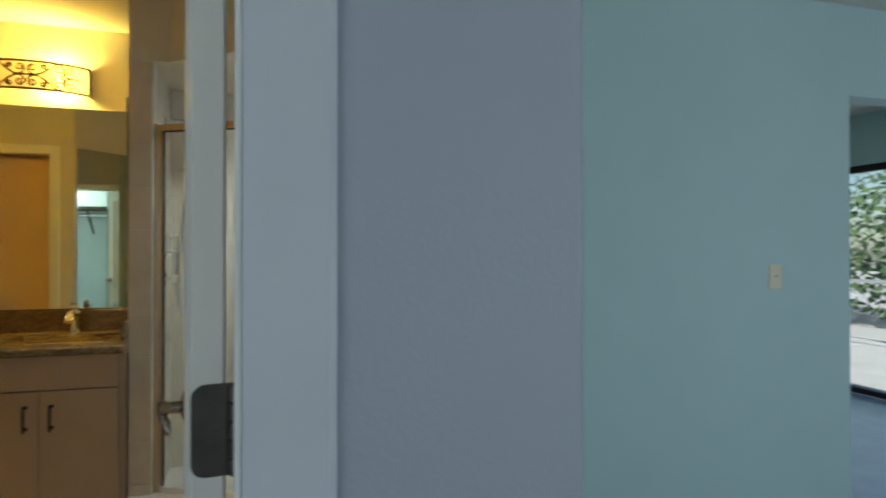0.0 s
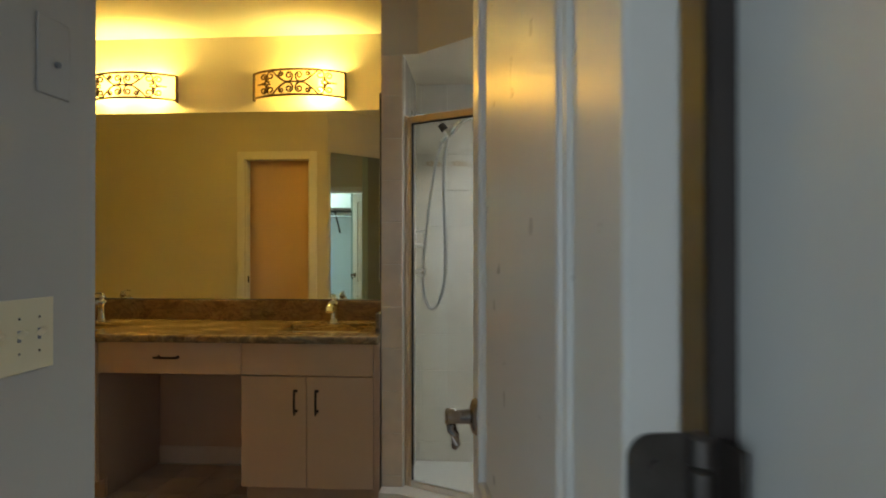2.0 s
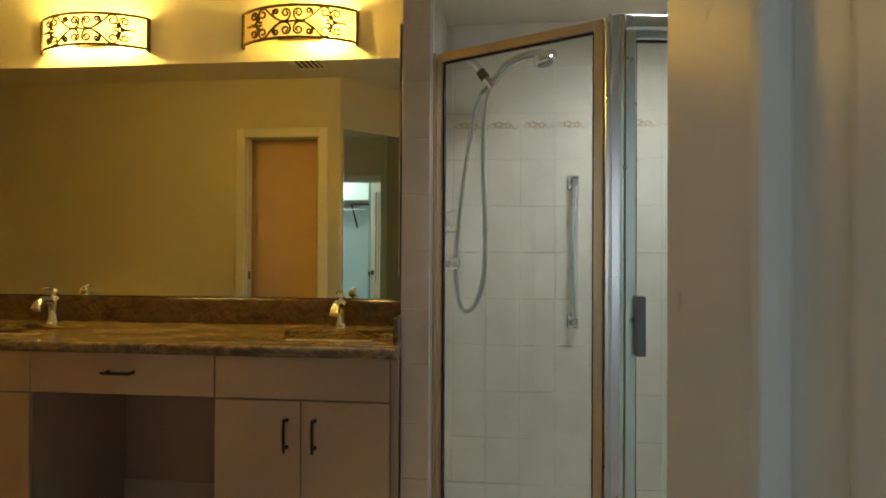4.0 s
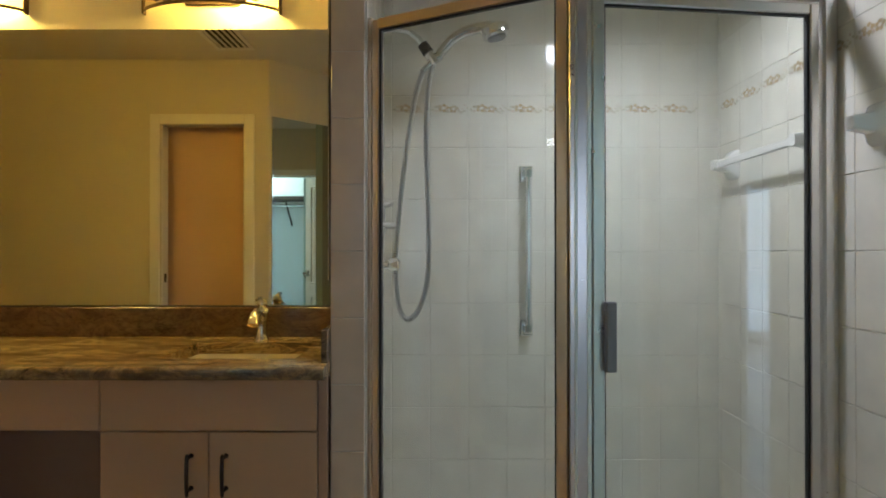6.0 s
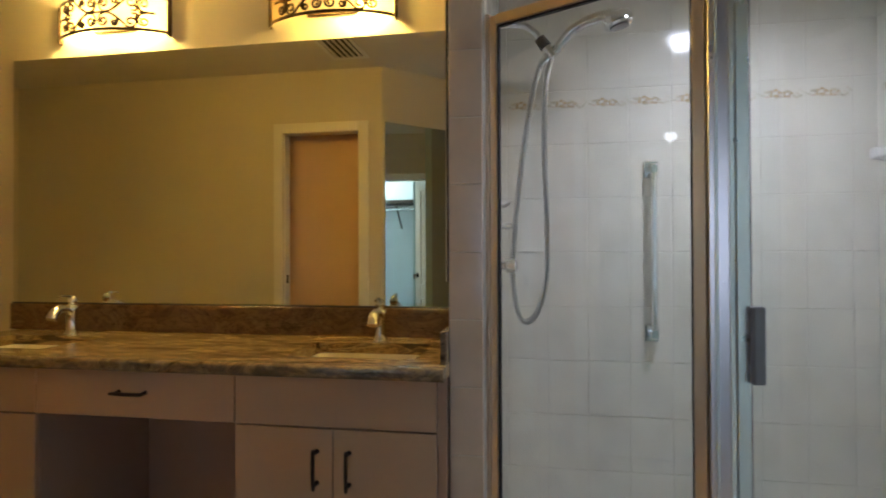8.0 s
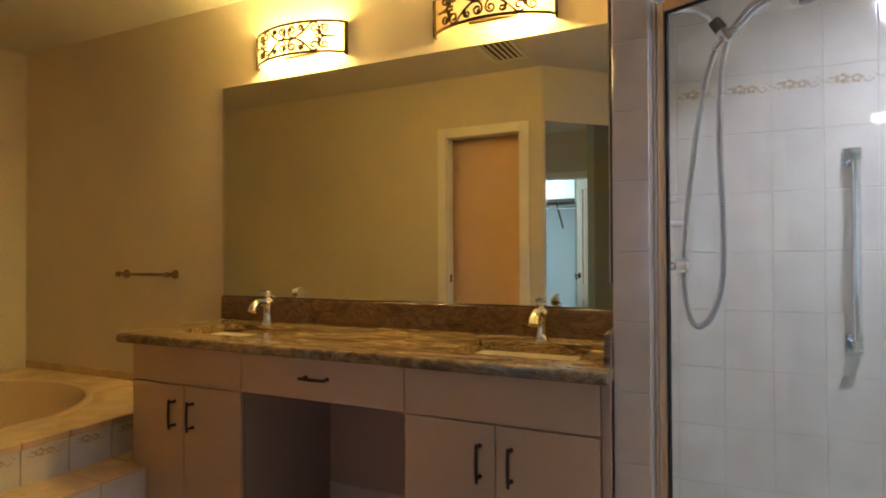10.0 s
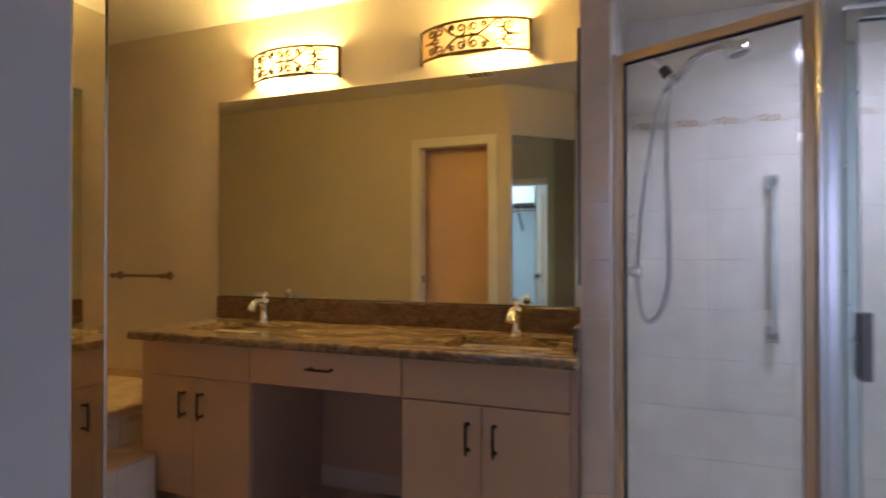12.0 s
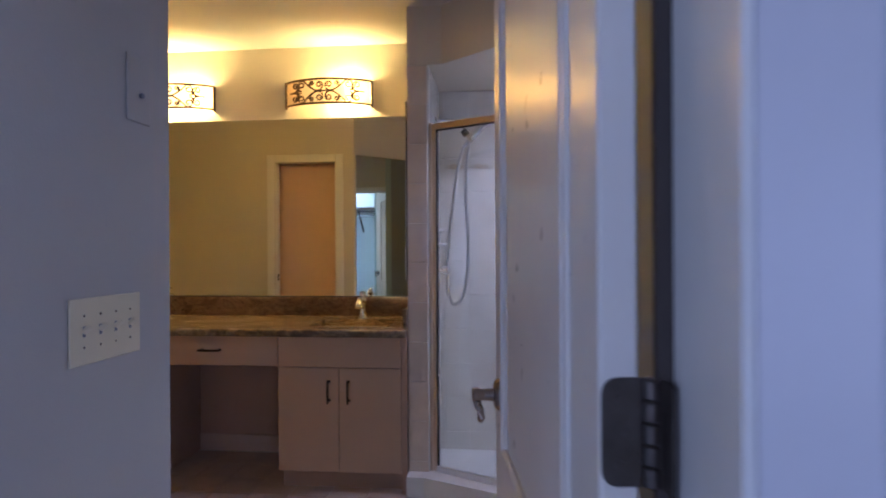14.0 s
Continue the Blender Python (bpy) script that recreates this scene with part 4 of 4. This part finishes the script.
for k in range(N):
    j = (k + 1) % N
    bm.faces.new((vo[k], vo[j], ve[j], ve[k]))
    bm.faces.new((ve[k], ve[j], vb[j], vb[k]))
tub_deck = structure("tub_deck", bm, tub_tile, "cream tiled platform round the bathtub", "tub deck")
tub = thing("bathtub", "cream oval bathtub sunk into the tiled platform", "bathtub", (*OC, DECK))
bm = bmesh.new()
loops = []
for f, z in ((1.05, 0.001), (1.045, 0.014), (1.02, 0.018), (0.985, 0.008), (0.95, -0.05), (0.86, -0.28), (0.72, -0.36), (0.2, -0.37)):
    loops.append([bm.verts.new((0.66 * f * math.cos(2 * math.pi * k / N), 0.60 * f * math.sin(2 * math.pi * k / N), z)) for k in range(N)])
for a, b in zip(loops, loops[1:]):
    for k in range(N):
        bm.faces.new((a[k], a[(k + 1) % N], b[(k + 1) % N], b[k]))
bm.faces.new(loops[-1])
part("basin", bm, tub_cream, tub, smooth=True)
tub_step = structure("tub_step", boxes((-2.729, -2.488, 2.12, 3.152, 0, 0.268), (-2.729, -2.582, 3.152, 3.733, 0, 0.268)), grout, "cream tiled step up to the bathtub", "step")

tr = thing("towel_rail", "brushed metal towel rail on the cream wall", "towel rail", (-3.205, WALL_Y, 1.074))
bm = bmesh.new()
tube(bm, [(-0.205, -0.055, 0), (0.0, -0.055, 0), (0.205, -0.055, 0)], 0.009, 10)
part("rail", bm, nickel, tr, smooth=True)
for s in (-1, 1):
    bm = bmesh.new()
    lathe(bm, [(0.026, 0.0), (0.024, -0.010), (0.012, -0.018), (0.011, -0.045), (0.016, -0.052), (0.014, -0.068)], (s * 0.20, 0, 0), "y", 16)
    part("mount", bm, nickel, tr, smooth=True)

# ---- small fittings ----
sp = thing("switch_plate", "ivory switch plate with four toggles on the hall wall", "light switch", (-0.845, 1.285, 1.098))
part("plate", boxes((0.0005, 0.006, -0.105, 0.105, -0.0635, 0.0635), bev=0.002, seg=2), plastic, sp)
for k in range(4):
    y = -0.069 + 0.046 * k
    up = 1
    bm = boxes((0.006, 0.0068, y - 0.0038, y + 0.0038, -0.010, 0.010))
    part("toggle_slot", bm, grey_plastic, sp)
    bm = bmesh.new()
    tube(bm, [(0.006, y, 0), (0.019, y, up * 0.010)], [0.0060, 0.0048], 8)
    part("toggle", bm, plastic, sp)
    for s in (-1, 1):
        bm = bmesh.new()
        lathe(bm, [(0.0027, 0.006), (0.0024, 0.0070), (0.001, 0.0072)], (0, y, s * 0.030), "x", 10)
        part("screw", bm, nickel, sp)
cp = thing("cover_plate", "blank painted cover plate with a small knob", "cover plate", (-0.845, 1.392, 1.602))
part("plate", boxes((0.0005, 0.005, -0.042, 0.042, -0.072, 0.072), bev=0.003, seg=2), wall_paint_dim, cp)
bm = bmesh.new()
lathe(bm, [(0.006, 0.008), (0.006, 0.014), (0.003, 0.016)], (0, 0.0, -0.013), "x", 10)
part("knob", bm, grey_plastic, cp)
bsw = thing("switch_plate", "ivory single switch plate on the teal bedroom wall", "light switch", (2.42, 2.30, 1.16))
part("plate", boxes((-0.036, 0.036, -0.006, -0.0005, -0.058, 0.058), bev=0.002), plastic, bsw)
bm = bmesh.new()
tube(bm, [(0, -0.006, 0), (0, -0.017, 0.008)], [0.0055, 0.0042], 6)
part("toggle", bm, plastic, bsw)

vent = thing("ceiling_vent", "white louvred air vent in the ceiling", "vent", (-1.545, 2.42, CEIL))
VX, VY = 0.125, 0.20
part("frame", boxes((-VX, VX, -VY, 0.03 - VY, -0.012, -0.001), (-VX, VX, VY - 0.03, VY, -0.012, -0.001), (-VX, 0.03 - VX, 0.03 - VY, VY - 0.03, -0.012, -0.001), (VX - 0.03, VX, 0.03 - VY, VY - 0.03, -0.012, -0.001), bev=0.003), vent_white, vent)
part("backing", boxes((0.03 - VX, VX - 0.03, 0.03 - VY, VY - 0.03, -0.003, -0.001)), black_seal, vent)
for k in range(5):
    bm = boxes((-0.0105, 0.0105, 0.03 - VY, VY - 0.03, -0.001, 0.001))
    bmesh.ops.transform(bm, matrix=Matrix.Translation((-0.076 + 0.038 * k, 0, -0.011)) @ Matrix.Rotation(radians(12), 4, "Y"), verts=bm.verts)
    part("slat", bm, vent_white, vent)

shelf = thing("closet_shelf", "dark closet shelf with a hanging rod", "shelf", (0, 0, 0))
part("board", boxes((1.93, 2.316, 2.432, 3.738, 1.842, 1.882)), shelf_wood, shelf)
part("cleat", boxes((2.296, 2.316, 2.432, 3.738, 1.765, 1.833)), white_trim, shelf)
bm = bmesh.new()
tube(bm, [(2.0, 2.432, 1.765), (2.0, 3.738, 1.765)], 0.016, 12)
part("rod", bm, chrome, shelf, smooth=True)
for y in (2.80, 3.30):
    bm = bmesh.new()
    tube(bm, [(2.306, y, 1.53), (2.28, y, 1.57), (1.99, y, 1.832)], 0.012, 6)
    part("brace", bm, shelf_wood, shelf)

strike = thing("strike_plate", "small dark latch plate in the white door jamb", "latch plate", (-2.1295, 1.96, 1.0))
part("plate", boxes((0, 0.003, -0.014, 0.014, -0.03, 0.03)), bronze, strike)

# ---- outside ----
win = thing("sliding_door", "dark framed glass sliding door to the patio", "sliding door", (5.26, 3.4, 0), kind="structure")
for a, b, z0, z1 in ((-1.3, 1.3, 0.0, 0.05), (-1.3, 1.3, 2.0, 2.06), (-1.3, -1.25, 0.05, 2.0), (1.25, 1.3, 0.05, 2.0), (-0.03, 0.03, 0.05, 2.0)):
    part("window_frame", boxes((-0.03, 0.03, a, b, z0, z1)), bronze, win)
for a, b in ((-1.25, -0.03), (0.03, 1.25)):
    p = part("glass_pane", boxes((-0.003, 0.003, a, b, 0.05, 2.0)), clear_glass, win)
    p.visible_shadow = False
win3 = thing("sliding_door", "dark framed glass sliding door beside the bed wall", "sliding door", (5.26, -2.25, 0), kind="structure")
for a, b, z0, z1 in ((-1.25, 1.25, 0.0, 0.05), (-1.25, 1.25, 2.0, 2.06), (-1.25, -1.2, 0.05, 2.0), (1.2, 1.25, 0.05, 2.0), (-0.03, 0.03, 0.05, 2.0)):
    part("window_frame", boxes((-0.03, 0.03, a, b, z0, z1)), bronze, win3)
for a, b in ((-1.2, -0.03), (0.03, 1.2)):
    p = part("glass_pane", boxes((-0.003, 0.003, a, b, 0.05, 2.0)), clear_glass, win3)
    p.visible_shadow = False
# Unseen door, added where the south lamp shines in.
win2 = thing("sliding_door", "unseen wide glass sliding door, added around the south lamp", "sliding door", (2.9, -4.54, 0), kind="structure")
for a, b, z0, z1 in ((-1.5, 1.5, 0.0, 0.05), (-1.5, 1.5, 2.04, 2.1), (-1.5, -1.45, 0.05, 2.04), (1.45, 1.5, 0.05, 2.04), (-0.03, 0.03, 0.05, 2.04)):
    part("window_frame", boxes((a, b, -0.03, 0.03, z0, z1)), bronze, win2)
for a, b in ((-1.45, -0.03), (0.03, 1.45)):
    p = part("glass_pane", boxes((a, b, -0.003, 0.003, 0.05, 2.04)), clear_glass, win2)
    p.visible_shadow = False
# Unseen window, added to fill the west lamp's opening.
added_side_window = thing("added_window", "unseen white framed window, added around the west lamp", "window", (-1.26, -1.75, 1.35), kind="structure")
for a, b, z0, z1 in ((-0.9, -0.86, -0.7, 0.7), (0.86, 0.9, -0.7, 0.7), (-0.86, 0.86, -0.7, -0.66), (-0.86, 0.86, 0.66, 0.7), (-0.02, 0.02, -0.66, 0.66)):
    part("window_frame", boxes((-0.03, 0.03, a, b, z0, z1)), white_trim, added_side_window)
for a, b in ((-0.86, -0.02), (0.02, 0.86)):
    p = part("glass_pane", boxes((-0.003, 0.003, a, b, -0.66, 0.66)), clear_glass, added_side_window)
    p.visible_shadow = False
screen = thing("screen_enclosure", "white metal frame of the patio screen", "screen frame", (8.6, 4.0, -0.12))
for y in (-11.0, -9.0, -7.0, -5.0, -3.0, -1.0, 1.0, 3.0, 5.0):
    part("post", boxes((-0.03, 0.03, y - 0.03, y + 0.03, 0, 2.8)), frame_metal, screen)
for z in (0.95, 2.75):
    part("rail", boxes((-0.025, 0.025, -11.0, 5.0, z, z + 0.05)), frame_metal, screen)
rng = random.Random(4)


def hedge(x0, x1, y0, y1, zt, count):
    verts, faces = [], []
    for _ in range(count):
        c = Vector((rng.uniform(x0, x1), rng.uniform(y0, y1), -0.1 + (zt + 0.1) * rng.random() ** 0.8))
        c.z *= 0.75 + 0.35 * noise.noise(Vector((c.x * 0.7, c.y * 0.7, 0)))
        a = Vector((rng.gauss(0, 1), rng.gauss(0, 1), rng.gauss(0, 1))).normalized() * rng.uniform(0.06, 0.14)
        b = a.orthogonal().normalized() * rng.uniform(0.04, 0.08)
        k = len(verts)
        verts += [c - a, c + b, c + a, c - b]
        faces.append((k, k + 1, k + 2, k + 3))
    me = bpy.data.meshes.new("hedge")
    me.from_pydata([tuple(v) for v in verts], [], faces)
    me.materials.append(foliage)
    tagged(new("hedge", me), "green garden shrubs beyond the patio screen", "hedge", kind="stuff")


hedge(10.5, 14.0, 2.0, 14.0, 4.0, 9000)
hedge(10.5, 14.0, -10.0, 1.8, 3.6, 8000)
hedge(-9.0, 3.0, -13.0, -10.5, 3.5, 6000)

# ---- tiles, piece by piece ----
tile_meshes = {}


def tile(parent, size, m, material, name="tile"):
    """One glazed tile of (width, height, thickness), centred on m's origin, facing m's z."""
    key = (round(size[0], 4), round(size[1], 4), material.name)
    if key not in tile_meshes:
        w, h, t = size
        bm = bmesh.new()
        e = 0.0016
        lo = [bm.verts.new((x * w / 2, y * h / 2, 0)) for x, y in ((-1, -1), (1, -1), (1, 1), (-1, 1))]
        mi = [bm.verts.new((x * w / 2, y * h / 2, t - 0.0018)) for x, y in ((-1, -1), (1, -1), (1, 1), (-1, 1))]
        hi = [bm.verts.new((x * (w / 2 - e), y * (h / 2 - e), t)) for x, y in ((-1, -1), (1, -1), (1, 1), (-1, 1))]
        for a, b in ((lo, mi), (mi, hi)):
            for k in range(4):
                bm.faces.new((a[k], a[(k + 1) % 4], b[(k + 1) % 4], b[k]))
        bm.faces.new(hi)
        tile_meshes[key] = finish(bm, name, material)
    ob = new(name, tile_meshes[key])
    ob.parent = parent
    ob.matrix_basis = m
    return ob


def cuts(start, stop, origin, step):
    """Joint lines from start to stop on a grid, with the cut pieces at both ends."""
    k = math.ceil((start - origin) / step + 1e-6)
    out = [start]
    while origin + k * step < stop - 1e-6:
        out.append(origin + k * step)
        k += 1
    return out + [stop]


def tiled_wall(parent, a, b, z0, z1, facing, material, u0, step=0.1515, rise=0.2055, zref=1.388, joint=0.0020):
    """Tiles from plan point a to b (u measured from a), standing out along `facing`."""
    a, b = Vector(a), Vector(b)
    d = (b - a).normalized()
    L = (b - a).length
    n = Vector(facing)
    rot = Matrix(((d.x, 0, n.x, 0), (d.y, 0, n.y, 0), (0, 1, 0, 0), (0, 0, 0, 1)))
    if rot.to_3x3().determinant() < 0:
        rot = Matrix(((-d.x, 0, n.x, 0), (-d.y, 0, n.y, 0), (0, 1, 0, 0), (0, 0, 0, 1)))
    us, zs = cuts(0, L, u0, step), cuts(z0, z1, zref, rise)
    for p, q in zip(us, us[1:]):
        for r, s in zip(zs, zs[1:]):
            if q - p < 0.008 or s - r < 0.008:
                continue
            c = a + d * (p + q) / 2
            wob = Matrix.Rotation(rng.gauss(0, 0.0016), 4, "X") @ Matrix.Rotation(rng.gauss(0, 0.0016), 4, "Y")
            tile(parent, (q - p - joint, s - r - joint, 0.008), Matrix.Translation((c.x, c.y, (r + s) / 2)) @ rot @ wob, material)
    return us


back_us = tiled_wall(wall_north, (PIL_X1, WALL_Y), (0.905, WALL_Y), 0.045, 2.204, (0, -1), wall_tile, 0.058 - PIL_X1)
tiled_wall(wall_east, (0.905, WALL_Y - 0.008), (0.905, 2.802), 0.0, 2.204, (-1, 0), wall_tile, 0.02)
part_wall = bpy.data.objects["wall_partition"]
tiled_wall(part_wall, (PIL_X1, PIL_Y + 0.03), (PIL_X1, WALL_Y - 0.008), 0.045, 2.204, (1, 0), wall_tile, 0.02)
tiled_wall(part_wall, (PIL_X0, PIL_Y), (PIL_X1, PIL_Y), 0.10, 2.204, (0, -1), wall_tile_warm_lit, 0.0, step=0.105)
structure("grout_bed", boxes((PIL_X1, 0.905, WALL_Y - 0.0058, WALL_Y - 0.0002, 0.045, 2.2045), (0.8992, 0.9048, 2.802, WALL_Y - 0.0058, 0.0, 2.2045), (PIL_X1 + 0.0002, PIL_X1 + 0.0058, PIL_Y, WALL_Y - 0.0058, 0.045, 2.2045), (PIL_X0, PIL_X1, PIL_Y - 0.0058, PIL_Y - 0.0002, 0.1, 2.2045)), grout, "beige grout between the shower tiles", "grout")


def motif_mesh(material, seed, spots):
    r = random.Random(seed)
    bm = bmesh.new()
    for x, y, s in spots:
        n, s = 9, s * 1.35
        ring = [bm.verts.new((x + s * (1 + 0.25 * r.uniform(-1, 1)) * math.cos(2 * math.pi * k / n), y + s * 0.8 * (1 + 0.25 * r.uniform(-1, 1)) * math.sin(2 * math.pi * k / n), 0)) for k in range(n)]
        bm.faces.new(ring)
    return finish(bm, "flower_motif", material)


sprig = random.Random(12)
clump = [(0.016 * math.cos(a), 0.011 * math.sin(a), 0.0062) for a in (0.2, 1.4, 2.7, 3.9, 5.1)]
m_tan = motif_mesh(motif_tan, 1, [(x - 0.024, y + 0.003, r) for x, y, r in clump] + [(x * 0.8 + 0.017, y * 0.9 - 0.001, r * 0.85) for x, y, r in clump])
m_green = motif_mesh(motif_green, 2, [(-0.066 + 0.0115 * k, 0.012 * math.sin(k * 1.1) - 0.003, sprig.uniform(0.0034, 0.0056)) for k in range(13)])
m_pink = motif_mesh(motif_pink, 3, [(sprig.uniform(-0.058, 0.062), sprig.uniform(-0.014, 0.015), sprig.uniform(0.003, 0.0048)) for k in range(10)])
BZ = 1.748


def border(parent, m):
    for me in (m_tan, m_green, m_pink):
        o = new("flower_motif", me)
        o.parent = parent
        o.matrix_basis = m


for p, q in zip(back_us, back_us[1:]):
    if q - p > 0.1:
        border(wall_north, Matrix.Translation((PIL_X1 + (p + q) / 2, WALL_Y - 0.0092, BZ)) @ Matrix.Rotation(radians(90), 4, "X"))
for k in range(6):
    y = WALL_Y - 0.008 - 0.02 - 0.1515 * (k + 0.5)
    border(wall_east, Matrix(((0, 0, -1, 0.905 - 0.0092), (-1, 0, 0, y), (0, 1, 0, BZ), (0, 0, 0, 1))))

FT = 0.203
for i in range(-12, 5):
    for j in range(0, 16):
        x, y = -0.03 + i * FT, 0.66 + (j + 0.5) * FT
        if y > WALL_Y - 0.05 or (x > -0.5 and y > 2.95):
            continue
        tile(bath_floor, (FT - 0.006, FT - 0.006, 0.006), Matrix.Translation((x, y, -0.006)), floor_tile)
for j in range(9):
    y = 2.02 + 0.19 * (j + 0.5)
    tile(tub_deck, (0.187, 0.150, 0.008), Matrix(((0, 0, 1, -2.729), (1, 0, 0, y), (0, 1, 0, 0.344), (0, 0, 0, 1))), wall_tile)
    tile(tub_deck, (0.187, 0.030, 0.016), Matrix(((0, 0, 1, -2.729), (1, 0, 0, y), (0, 1, 0, 0.437), (0, 0, 0, 1))), tub_tile)
    border(tub_deck, Matrix(((0, 0, 1, -2.7198), (1, 0, 0, y), (0, 1, 0, 0.392), (0, 0, 0, 1))))
for j in range(5):
    y = 2.121 + 0.206 * (j + 0.5)
    tile(tub_step, (0.252, 0.2035, 0.012), Matrix.Translation((-2.606, y, 0.268)), tub_tile)
    tile(tub_step, (0.2035, 0.262, 0.006), Matrix(((0, 0, 1, -2.488), (1, 0, 0, y), (0, 1, 0, 0.134), (0, 0, 0, 1))), wall_tile)
tile(tub_step, (0.142, 0.57, 0.012), Matrix.Translation((-2.657, 3.445, 0.268)), tub_tile)
for k in range(8):
    tile(tub_deck, (0.198, 0.046, 0.008), Matrix.Translation((-4.29 + 0.2 * k, WALL_Y, 0.478)) @ Matrix.Rotation(radians(90), 4, "X"), tub_tile)
